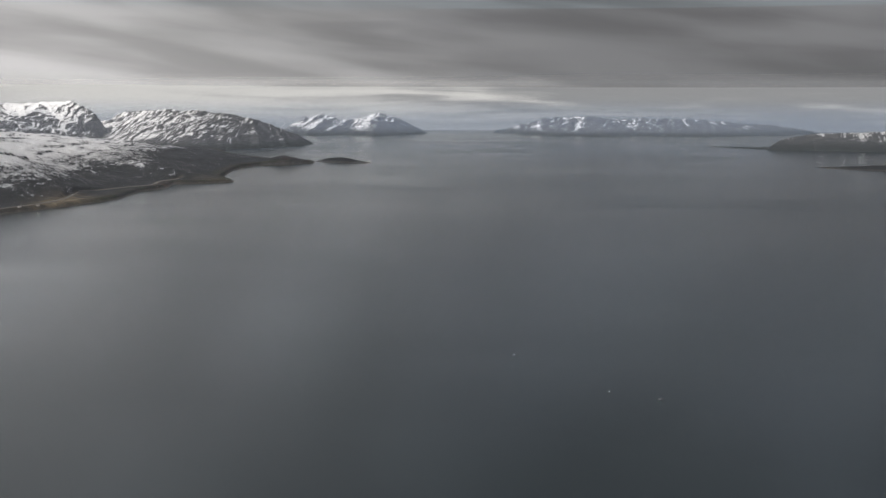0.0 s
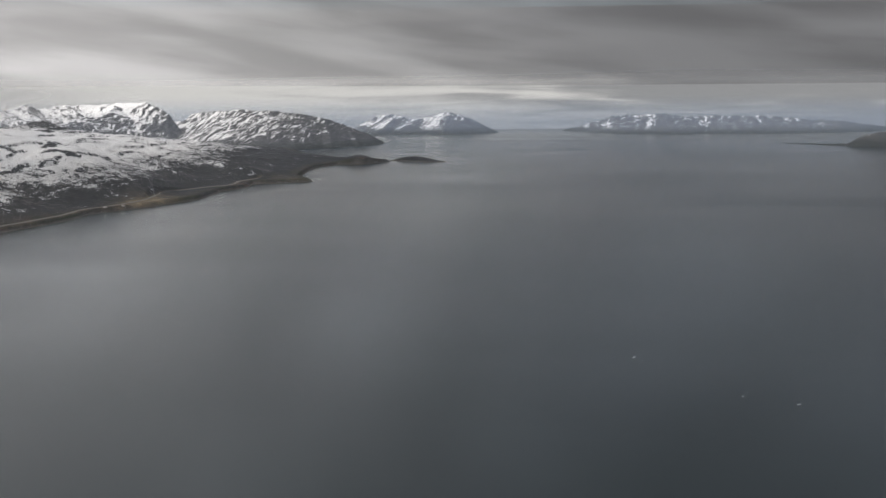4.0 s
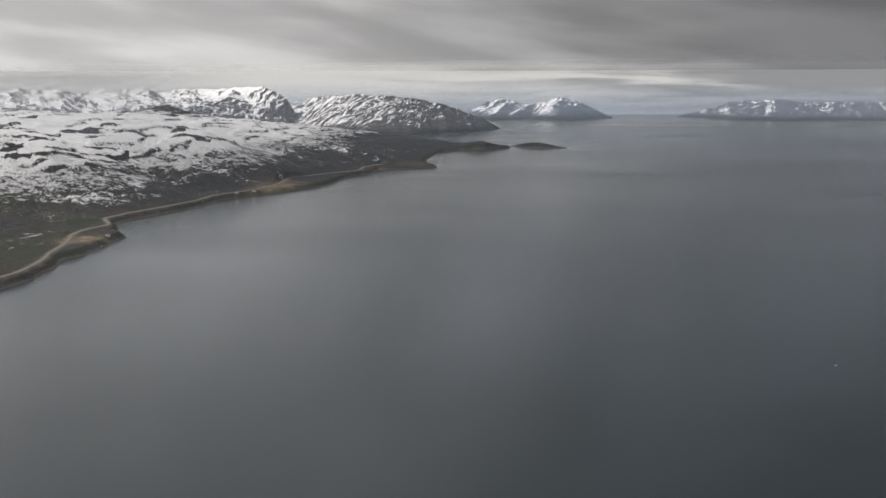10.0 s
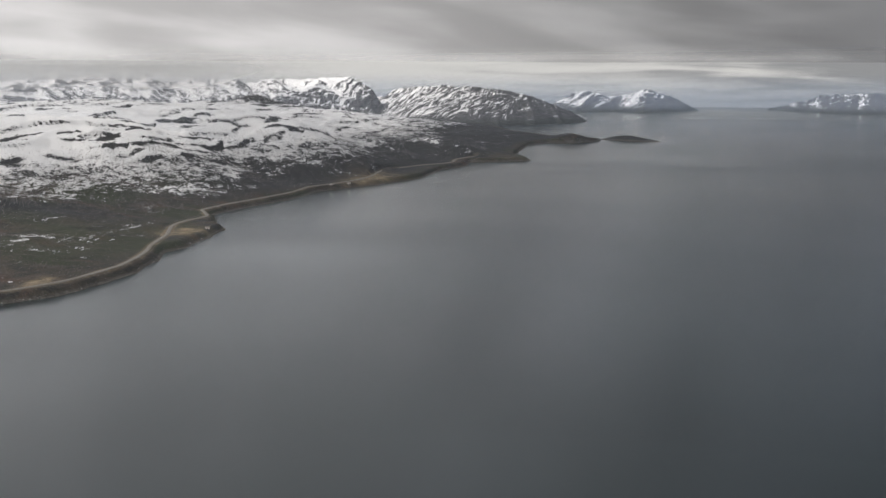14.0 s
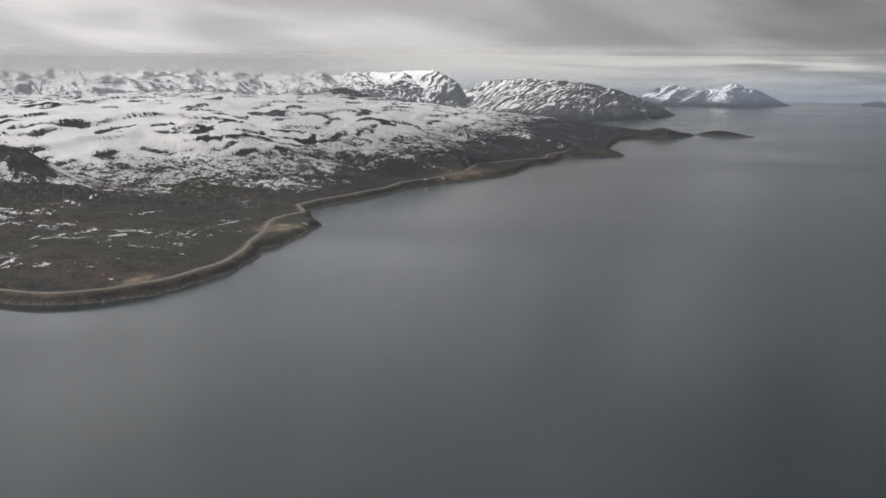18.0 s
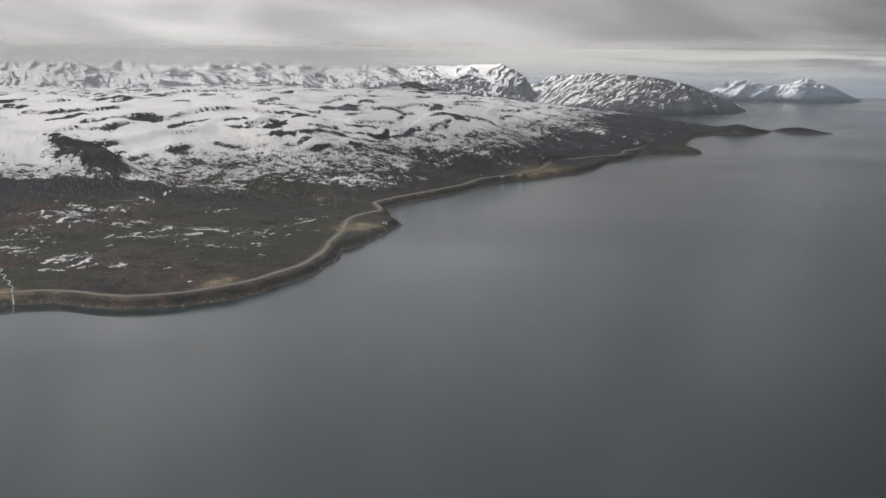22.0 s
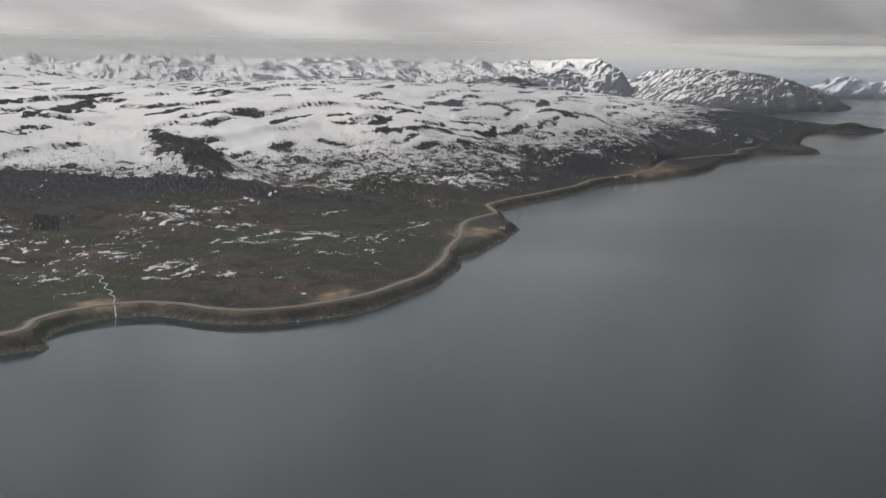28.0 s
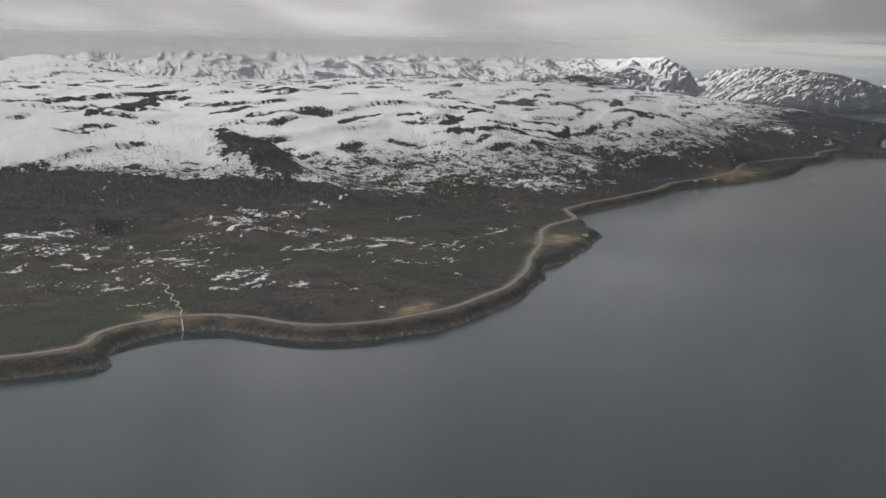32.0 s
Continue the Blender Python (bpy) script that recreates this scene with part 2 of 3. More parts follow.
def horizon_material():
    """The bright sky far off under the edge of the cloud, with level grey cloud bands in it."""
    n = Nodes("far_sky")
    split = n.add("ShaderNodeSeparateXYZ")
    n.put(split.inputs[0], n.where())
    level = n.noise(n.where((0.0013, 0.0013, 0.022)), 1.0, 4, 0.55, 0.7)
    puff = n.noise(n.where((0.003, 0.003, 0.014)), 1.0, 4, 0.6, 0.5)
    east = n.span(split.outputs[0], -1300, 700, 0.30, -0.14, "LINEAR")
    tone = n.math("ADD", n.math("ADD", n.math("MULTIPLY", level, 0.75), n.math("MULTIPLY", puff, 0.25)), east)
    tone = n.math("ADD", tone, n.span(split.outputs[2], 60, 190, 0.03, -0.10, "LINEAR"))
    colour = n.blend(n.span(tone, 0.34, 0.64), (0.20, 0.202, 0.205), (0.43, 0.422, 0.408))
    colour = n.blend(n.span(split.outputs[2], 75, 15, 0, 0.6), colour, (0.20, 0.22, 0.25))
    lit = n.add("ShaderNodeEmission")
    n.put(lit.inputs[0], colour)
    n.put(n.out.inputs[0], lit.outputs[0])
    return n.mat


# ---------------------------------------------------------------- shapes of the land
RNG = np.random.default_rng(7)
TABLE = RNG.permutation(256)
ANGLES = RNG.random(256) * 2 * np.pi


def perlin(x, y):
    """Gradient noise on arrays, about -0.7 to 0.7."""
    xi, yi = np.floor(x).astype(int), np.floor(y).astype(int)
    xf, yf = x - xi, y - yi
    u, v = xf**3 * (xf * (xf * 6 - 15) + 10), yf**3 * (yf * (yf * 6 - 15) + 10)

    def corner(i, j):
        a = ANGLES[TABLE[(TABLE[(xi + i) & 255] + yi + j) & 255]]
        return np.cos(a) * (xf - i) + np.sin(a) * (yf - j)

    low = corner(0, 0) * (1 - u) + corner(1, 0) * u
    high = corner(0, 1) * (1 - u) + corner(1, 1) * u
    return low * (1 - v) + high * v


def fbm(x, y, size, octaves=4, gain=0.5):
    total, amount = 0.0, 1.0
    for k in range(octaves):
        total = total + amount * perlin(x / size + 17.3 * k, y / size - 9.1 * k)
        size, amount = size / 2.03, amount * gain
    return total


def ridged(x, y, size, octaves=4):
    total, amount = 0.0, 1.0
    for k in range(octaves):
        total = total + amount * (0.5 - np.abs(perlin(x / size + 5.7 * k, y / size + 3.3 * k)))
        size, amount = size / 2.1, amount * 0.5
    return total


def smooth(lo, hi, v):
    t = np.clip((v - lo) / (hi - lo), 0, 1)
    return t * t * (3 - 2 * t)


def line_distance(x, y, line, closed=False):
    """The distance from points to a line of corners, and how far along it (in corners) the nearest place is."""
    best, along = np.full(x.shape, 1e18), np.zeros(x.shape)
    pairs = list(zip(line, line[1:] + line[:1] if closed else line[1:]))
    for k, ((ax, ay), (bx, by)) in enumerate(pairs):
        dx, dy = bx - ax, by - ay
        t = np.clip(((x - ax) * dx + (y - ay) * dy) / (dx * dx + dy * dy), 0, 1)
        d = (x - ax - t * dx) ** 2 + (y - ay - t * dy) ** 2
        near = d < best
        best, along = np.where(near, d, best), np.where(near, k + t, along)
    return np.sqrt(best), along


def inside(x, y, ring):
    odd = np.zeros(x.shape, bool)
    for (ax, ay), (bx, by) in zip(ring, ring[1:] + ring[:1]):
        cross = (ay > y) != (by > y)
        with np.errstate(divide="ignore", invalid="ignore"):
            odd ^= cross & (x < (bx - ax) * (y - ay) / (by - ay if by != ay else 1e-9) + ax)
    return odd


# The shore of the near land from south to north, then the back of the peninsula.
SHORE = [
    (-760, 250), (-600, 380), (-520, 452), (-482, 492), (-464, 515), (-456, 526), (-451, 536), (-460, 546), (-467, 558), (-467, 572),
    (-461, 590), (-449, 601), (-430, 596), (-414, 597), (-402, 603), (-391, 613), (-379, 633), (-374, 661), (-371, 712), (-380, 768),
    (-389, 791), (-386, 820), (-389, 866), (-396, 917), (-410, 935), (-420, 966), (-438, 1002), (-435, 1046), (-427, 1088), (-417, 1160),
]
SHORE_NORTH = [
    (-419, 1217), (-397, 1265), (-380, 1309), (-375, 1339), (-361, 1379), (-357, 1420), (-361, 1534), (-343, 1587), (-351, 1672), (-323, 1677),
    (-280, 1721), (-310, 1802), (-320, 1900), (-325, 2003), (-328, 2086), (-307, 2172), (-261, 2191), (-225, 2278), (-240, 2300), (-303, 2340),
    (-372, 2479), (-418, 2577), (-452, 2690), (-500, 2860), (-560, 2960), (-760, 3050),
]
COAST = SHORE + SHORE_NORTH
LAND = COAST + [(-900, 3400), (-3600, 3400), (-3600, 250)]
ROAD = [
    (-700, 320), (-600, 412), (-535, 468), (-487, 507), (-473, 523), (-467, 540), (-471, 558), (-471, 573), (-466, 590), (-455, 601),
    (-441, 605), (-428, 602), (-416, 604), (-406, 610), (-396, 622), (-387, 642), (-381, 664), (-378, 690), (-380, 722), (-386, 756),
    (-399, 802), (-408, 842), (-416, 866), (-425, 894), (-428, 924), (-425, 956), (-433, 990), (-443, 1024), (-438, 1057), (-433, 1090),
    (-423, 1130), (-423, 1165), (-426, 1217), (-412, 1268), (-404, 1310), (-402, 1360), (-408, 1440), (-388, 1530), (-362, 1590), (-366, 1660), (-352, 1720),
]


def shore_distance(x, y):
    d, _ = line_distance(x, y, COAST)
    return np.where(inside(x, y, LAND), d, -d)


def curve(line, step):
    """A smooth line through the given corners, in pieces of about that length."""
    out = []
    for k in range(len(line) - 1):
        p = [Vector(line[min(max(j, 0), len(line) - 1)]) for j in (k - 1, k, k + 1, k + 2)]
        count = max(1, round((p[2] - p[1]).length / step))
        for j in range(count):
            t = j / count
            out.append(tuple(0.5 * (2 * p[1] + (p[2] - p[0]) * t + (2 * p[0] - 5 * p[1] + 4 * p[2] - p[3]) * t**2 + (3 * p[1] - p[0] - 3 * p[2] + p[3]) * t**3)))
    return out + [tuple(line[-1])]


def kept_off(line, least):
    """The line, pushed inland where it comes nearer to the water's edge than that."""
    x, y = np.array(line).T.copy()
    for _ in range(6):
        s = shore_distance(x, y)
        gx, gy = shore_distance(x + 1, y) - s, shore_distance(x, y + 1) - s
        push = np.clip(least - s, 0, 3) / np.maximum(np.hypot(gx, gy), 0.3)
        x, y = x + gx * push, y + gy * push
    return list(zip(x.tolist(), y.tolist()))


ROAD_LINE = kept_off(curve(ROAD, 11), 7.5)


def road_distance(x, y, s):
    """The distance from the road, worked out for the strip of land by the shore alone."""
    d, strip = np.full(x.shape, 99.0), (s > -2) & (s < 75) & (y < 1740)
    d[strip] = line_distance(x[strip], y[strip], ROAD_LINE)[0]
    return d


def rough_shore(x, y):
    """The distance inland, with the small coves and points of a rocky shore."""
    return shore_distance(x, y) + 2.2 * fbm(x, y, 26, 3) + 0.8 * fbm(x, y, 6, 2)


# Rock crests blown bare of snow on the plateau, and old drifts left in the heath below it.
BARE_CRESTS = [(16, [(-713, 858), (-765, 984), (-803, 1096)]), (9, [(-730, 929), (-761, 997)]), (8, [(-780, 907), (-797, 984)]), (6, [(-727, 844), (-744, 899)]),
               (6, [(-697, 797), (-682, 821)]), (12, [(-695, 970), (-686, 1005)]), (11, [(-681, 1001), (-674, 1020)]), (7, [(-652, 1009), (-636, 1035)]),
               (13, [(-623, 1021), (-621, 1042), (-613, 1076)]), (9, [(-737, 1104), (-724, 1138)]), (8, [(-781, 1256), (-740, 1232)]), (7, [(-603, 1081), (-595, 1102)]),
               (7, [(-596, 1061), (-579, 1083)])]
BARE_CRESTS += [(9, [(-573, 1081), (-574, 1133)]), (11, [(-563, 1069), (-549, 1099)]), (9, [(-579, 1159), (-582, 1220)]), (16, [(-603, 1290), (-588, 1353)]),
                (14, [(-530, 1403), (-560, 1560)]), (10, [(-523, 1393), (-494, 1428)]), (9, [(-563, 1251), (-547, 1286)]), (9, [(-538, 1180), (-533, 1285)]),
                (10, [(-570, 1352), (-555, 1387)]), (5, [(-590, 880), (-582, 915), (-562, 940)])]
DRIFTS = [((-554, 628), (-528, 643)), ((-558, 650), (-539, 652)), ((-559, 659), (-552, 665)), ((-488, 654), (-484, 669)), ((-480, 640), (-474, 642)),
          ((-468, 649), (-449, 663)), ((-478, 705), (-480, 738)), ((-490, 758), (-486, 775)), ((-543, 832), (-526, 827)), ((-560, 769), (-558, 770)),
          ((-536, 724), (-533, 727)), ((-531, 703), (-527, 706)), ((-515, 716), (-514, 767)), ((-522, 667), (-509, 669)), ((-470, 760), (-466, 771)),
          ((-447, 725), (-443, 733)), ((-494, 831), (-484, 860)), ((-417, 654), (-407, 648)), ((-534, 852), (-516, 899)), ((-462, 788), (-460, 793)),
          ((-408, 728), (-395, 731)), ((-602, 726), (-613, 733)), ((-609, 736), (-621, 758))]


def scarps(x, y):
    """Small rock steps across the plateau: where their faces are bare (0 to 1), and how high the ground stands by them."""
    def field(px, py):
        along, across = 0.25 * px + 0.97 * py, 0.97 * px - 0.25 * py
        return fbm(along * 0.3, across, 26, 2, 0.5)

    v = field(x, y)
    facing = field(x - 5.0, y + 3.2) - v
    bare = smooth(-0.10, 0.0, v) * smooth(0.20, 0.08, v) * smooth(0.0, 0.10, facing) * smooth(-0.26, 0.02, fbm(x + 70, y, 80, 3))
    return bare, 2.6 * smooth(-0.06, 0.15, v)


def land_height(x, y, s=None):
    s = rough_shore(x, y) if s is None else s
    inland = np.maximum(s, 0)
    terrace = np.interp(y, (700, 800, 930, 1000, 1150, 1250, 1650, 1760), (3, 20, 28, 6, 6, 30, 32, 0))
    first, inland = inland, np.maximum(inland - terrace, 0)
    run = np.interp(y, (500, 750, 900, 1100, 1500, 1900, 2300), (280, 270, 210, 112, 112, 240, 260))
    top = np.interp(y, (500, 800, 1100, 1500, 2000, 2400, 2700), (60, 60, 56, 56, 52, 26, 14))
    bend = np.interp(y, (750, 1100, 1500, 2000), (2.2, 1.5, 1.5, 1.7))
    rise = np.interp(y, (800, 1100, 1600, 1900), (0.025, 0.042, 0.040, 0.028)) * np.minimum(inland, 300) - 0.02 * np.clip(inland - 420, 0, 500)
    z = 4.4 * smooth(-1.0, 6.0, first) + top * (1 - np.exp(-((inland / run) ** bend))) + rise
    calm = np.clip(inland / 90, 0, 1)
    z = z + calm * (7.0 * fbm(x, y, 170, 3) + 3.0 * fbm(x, y, 48, 4)) + np.clip(inland / 25, 0, 1) * 0.9 * fbm(x, y, 11, 3)
    z = z + 15 * np.exp(-(((x + 612) / 44) ** 2 + ((y - 872) / 34) ** 2)) * (0.9 + 0.25 * fbm(x, y, 22, 3) + 0.22 * ridged(x, y, 15, 4))
    z = z + 9 * np.exp(-(((x + 275) / 26) ** 2 + ((y - 2225) / 46) ** 2))
    z = z + 13 * np.exp(-(((x + 735) / 50) ** 2 + ((y - 1960) / 80) ** 2)) * (1 + 0.4 * fbm(x, y, 50, 3))
    z = z + 26 * np.exp(-(((x + 1120) / 75) ** 2 + ((y - 1290) / 120) ** 2))
    up = z > 30
    z[up] += smooth(30, 44, z[up]) * scarps(x[up], y[up])[1]
    d = road_distance(x, y, s)
    shelf = smooth(7.0, 2.2, d) * (first > 0.6)
    z = z * (1 - shelf) + np.minimum(z, 4.4) * shelf
    return np.where(s > 0, z, np.maximum(-7, 0.45 * s))


def fan_mesh(name, bearings, ranges, height, attributes=None, keep=None, origin=(-110, 110)):
    """A sheet of ground on a fan of bearings (degrees to the left of north) and ranges, with its height and attributes by function."""
    a, r = np.meshgrid(np.radians(bearings), ranges, indexing="ij")
    x, y = origin[0] - r * np.sin(a), origin[1] + r * np.cos(a)
    z = height(x, y)
    rows, cols = x.shape
    index = np.arange(rows * cols).reshape(rows, cols)
    quads = np.stack([index[:-1, :-1], index[:-1, 1:], index[1:, 1:], index[1:, :-1]], -1).reshape(-1, 4)
    quads = quads[(z.ravel()[quads] > (keep if keep is not None else -1e9)).any(1)]
    used, quads = np.unique(quads, return_inverse=True)
    quads = quads.reshape(-1, 4)
    co = np.stack([x.ravel(), y.ravel(), z.ravel()], -1)[used]
    mesh = bpy.data.meshes.new(name)
    mesh.vertices.add(len(co))
    mesh.vertices.foreach_set("co", co.astype(np.float32).ravel())
    mesh.loops.add(quads.size)
    mesh.loops.foreach_set("vertex_index", quads[:, ::-1].astype(np.int32).ravel())
    mesh.polygons.add(len(quads))
    mesh.polygons.foreach_set("loop_start", np.arange(0, quads.size, 4, dtype=np.int32))
    mesh.polygons.foreach_set("use_smooth", np.ones(len(quads), bool))
    mesh.update(calc_edges=True)
    for key, values in (attributes(x, y, z) if attributes else {}).items():
        layer = mesh.attributes.new(key, "FLOAT", "POINT")
        layer.data.foreach_set("value", values.ravel()[used].astype(np.float32))
    return mesh


def ground_kinds(x, y, z):
    """Snow, bare shore rock and withered grass, by height, distance from the sea and distance from the road."""
    s = rough_shore(x, y)
    d = road_distance(x, y, s)
    foot = np.interp(y, (770, 830, 870, 925, 965, 1200, 1420, 1900), (37, 30, 22, 13, 11, 11, 14, 18))
    full = np.interp(y, (770, 830, 930, 1050, 1400, 1900), (42, 43, 43, 44, 45, 41))
    level = z + 4 * fbm(x, y, 110, 4)
    snow = 1.10 * smooth(-0.25, 1.25, (level - foot) / (full - foot)) ** 1.15
    north = smooth(1500, 1900, y - 0.9 * (x + 500)) * smooth(-500, -380, x)
    snow = snow * (1 - north)
    knoll = smooth(1.35, 0.75, np.hypot((x + 594) / 25, (y - 864) / 24) + 0.45 * fbm(x, y, 13, 4, 0.6))
    bare = np.zeros(x.shape)
    bare[z > 26] = scarps(x[z > 26], y[z > 26])[0]
    snow = snow - 1.1 * knoll - 0.95 * bare * smooth(0.3, 0.8, snow)
    wx, wy = x + 5 * fbm(x, y, 22, 4, 0.65), y + 9 * fbm(x, y + 50, 22, 4, 0.65)
    for wide, line in BARE_CRESTS:
        off, along = line_distance(wx, wy, line)
        half = wide * (0.22 + 0.4 * np.sin(np.pi * np.clip(along / (len(line) - 1), 0, 1)))
        snow = snow - 1.3 * smooth(half, 0.45 * half, off) * (snow > 0.2)
    snow = snow + 0.5 * np.exp(-(((x + 1100) / 70) ** 2 + ((y - 1260) / 80) ** 2))
    snow = snow - 1.1 * np.exp(-(((x + 735) / 55) ** 2 + ((y - 1955) / 70) ** 2))
    low = 1 - smooth(0, 0.5, snow)
    snow = snow - 0.5 * low * smooth(30, 12, s)
    drift, clump = np.zeros(x.shape), np.zeros(x.shape)
    wx, wy = x + 2.5 * fbm(x, y, 7, 3, 0.6), y + 2.5 * fbm(x + 40, y, 7, 3, 0.6)
    for line in DRIFTS:
        off, _ = line_distance(wx, wy, list(line))
        drift, clump = np.maximum(drift, smooth(1.8, 0.4, off)), np.maximum(clump, smooth(26, 4, off))
    snow = snow + low * (-0.05 + (0.125 * smooth(-0.25, 0.32, fbm(x, y, 40, 3)) + 0.06 * clump) * smooth(25, 60, s) * smooth(1180, 980, y) + 0.62 * drift)
    beach = smooth(1.9, 0.4, s) * 0.9
    pasture = 0.9 * np.exp(-(((x + 394) / 20) ** 2 + ((y - 1328) / 55) ** 2)) + np.exp(-(((x + 406) / 12) ** 2 + ((y - 866) / 20) ** 2))
    pasture = pasture + np.exp(-(((x + 395) / 5) ** 2 + ((y - 650) / 14) ** 2)) + 0.2 * np.exp(-(((x + 312) / 24) ** 2 + ((y - 1715) / 26) ** 2)) + np.exp(-(((x + 472) / 7) ** 2 + ((y - 592) / 8) ** 2))
    verge = smooth(4.4, 2.0, d) * (0.8 + 0.6 * fbm(x, y, 20, 3))
    field = np.clip(1.3 * pasture + 0.6 * verge + 0.5 * fbm(x, y, 14, 3) * (pasture > 0.15), 0, 1) * (s > 0)
    wood = smooth(930, 1150, y + 60 * fbm(x, y, 90, 3)) * smooth(46, 26, z) * smooth(10, 26, s)
    copse = np.exp(-(((x + 402) / 8) ** 2 + ((y - 832) / 13) ** 2)) + np.exp(-(((x + 402) / 11) ** 2 + ((y - 903) / 6) ** 2)) + np.exp(-(((x + 391) / 5) ** 2 + ((y - 915) / 7) ** 2)) + np.exp(-(((x + 416) / 6) ** 2 + ((y - 928) / 6) ** 2)) + np.exp(-(((x + 352) / 16) ** 2 + ((y - 1465) / 50) ** 2))
    bluff = smooth(foot - 15, foot - 5, level) * smooth(foot + 3, foot - 1, level) * smooth(960, 850, y)
    wood = np.clip(0.85 * wood + copse + 0.9 * bluff + 0.85 * smooth(22, 36, z), 0, 0.95)
    moss = np.clip(np.exp(-(((x + 445) / 45) ** 2 + ((y - 800) / 85) ** 2)) + 0.5 * np.exp(-(((x + 560) / 50) ** 2 + ((y - 620) / 30) ** 2)) + 0.3 * fbm(x, y, 45, 3), 0, 1)
    return {"moss": moss, "snow": snow - 0.45 * bluff, "beach": beach, "field": field, "wood": wood}


LAND_MAT, WATER_MAT = land_material(), water_material()


def thing(name, mesh, material, label="", category="", group="", kind=""):
    mesh.materials.append(material)
    return tagged(new(name, mesh), label, category, group, kind)


near = np.geomspace(330, 3300, 620)
bearings = np.r_[np.linspace(-6, 50, 900), np.linspace(50.5, 96, 70)]
ground_mesh = fan_mesh("ground", bearings, near, land_height, ground_kinds, keep=-6.5)
thing("ground", ground_mesh, LAND_MAT, "heath and birch slopes with snow above a rocky shore", "land", kind="structure")

# Water: one level sheet out to the horizon.
bm = bmesh.new()
bmesh.ops.create_grid(bm, x_segments=40, y_segments=40, size=5200)
water_mesh = bpy.data.meshes.new("water")
bm.to_mesh(water_mesh)
bm.free()
thing("water", water_mesh, WATER_MAT, "dark calm fjord water with faint wind streaks", "water", kind="structure")


# ---------------------------------------------------------------- mountains
def crest_height(x, y, crests, grain, size, floor=-4.0, squeeze=1.0):
    """Height under sharp crests: each is a list of (x, y, height), with the reach of its flank and the flank's curve.
    squeeze: under 1, the flanks run out farther to the north and south than along the crest."""
    z = np.full(x.shape, floor)
    wx, wy = x + grain * 1.3 * fbm(x, y, size * 1.6, 3), y + grain * 1.3 * fbm(x + 300, y, size * 1.6, 3)
    for line, reach, curve in crests:
        d, along = line_distance(wx, wy * squeeze, [(p[0], p[1] * squeeze) for p in line])
        peak = np.interp(along, range(len(line)), [p[2] for p in line])
        t = np.clip(1 - d / (reach * np.maximum(peak, 8) / 90), 0, 1)
        z = np.maximum(z, (peak - floor) * t**curve + floor)
    body = np.clip((z - floor) / 60, 0, 1)
    cut = ridged(x, y, size, 5)
    return z + body * grain * (cut - 0.62)


def fall_line(x, y, crests, squeeze, lean=0.45):
    """How far along the crest (slanting as it falls) and how far below it a place lies."""
    line = crests[0][0]
    wx, wy = x + 12 * fbm(x, y, 60, 4), y + 12 * fbm(x + 90, y, 60, 4)
    d, along = line_distance(wx, wy * squeeze, [(p[0], p[1] * squeeze) for p in line])
    step = math.dist(line[0][:2], line[-1][:2]) / (len(line) - 1)
    return along * step + lean * d, d


def ribs_of(x, y, crests, squeeze, wide):
    """Spurs and gullies that run down from the crests: 0 in a gully, about 0.5 on a sharp spur."""
    u, d = fall_line(x, y, crests, squeeze)
    spur = 0.45 - np.abs(fbm(u, 0.22 * d, 2.2 * wide, 2, 0.5))
    rib = 0.45 - np.abs(fbm(u + 40, 0.16 * d, wide, 3, 0.6))
    return 0.06 + 0.55 * spur + 0.45 * rib


def mountain(label, crests, bearings, ranges, steps, grain, size, low, high, amount, squeeze=1.0, ribbed=1.4, shady=0.4, spurs=10, wide=16):
    def height(x, y):
        z = crest_height(x, y, crests, grain, size, -4.0, squeeze)
        return z + np.clip((z - 2) / 40, 0, 1) * spurs * (ribs_of(x, y, crests, squeeze, wide) - 0.32)

    def kinds(x, y, z):
        u, d = fall_line(x, y, crests, squeeze)
        return {"gully": 0.5 * (0.55 - ridged(x, y, size, 5)) + 1.8 * (0.34 - ribs_of(x, y, crests, squeeze, wide)), "along": u, "below": d}

    mesh = fan_mesh("mountain", np.linspace(*bearings, steps[0]), np.linspace(*ranges, steps[1]), height, kinds, keep=-3.0)
    return thing("mountain", mesh, mountain_material("mountain_rock_and_snow", low, high, amount, ribbed, shady), label, "mountain", "mountains round the fjord")


mountain("steep snow-covered peak with dark rock faces above the plateau",
         [([(-1060, 2960, 98), (-967, 2990, 103), (-914, 3000, 111), (-862, 3000, 106), (-835, 2995, 93), (-809, 2990, 76), (-789, 2980, 54), (-769, 2975, 30), (-752, 2970, 12)], 105, 1.1),
          ([(-914, 3000, 106), (-930, 2820, 80), (-960, 2640, 62)], 190, 1.2)],
         (11, 24), (2350, 3500), (420, 280), 12, 80, 8, 55, 1.0, 0.45, 1.7, 0.8, 8, 10)
mountain("long ridge with snow-filled gullies falling to the fjord",
         [([(-900, 3180, 50), (-807, 3130, 62), (-780, 3110, 78), (-720, 3110, 85), (-663, 3110, 88), (-595, 3115, 85), (-526, 3130, 78), (-471, 3150, 66), (-416, 3190, 47),
            (-365, 3250, 25), (-345, 3290, 10), (-335, 3320, 2)], 170, 0.95)],
         (2, 15), (2650, 3650), (520, 300), 8, 60, 12, 48, 0.28, 0.6, 1.9, 0.35, 5, 7)
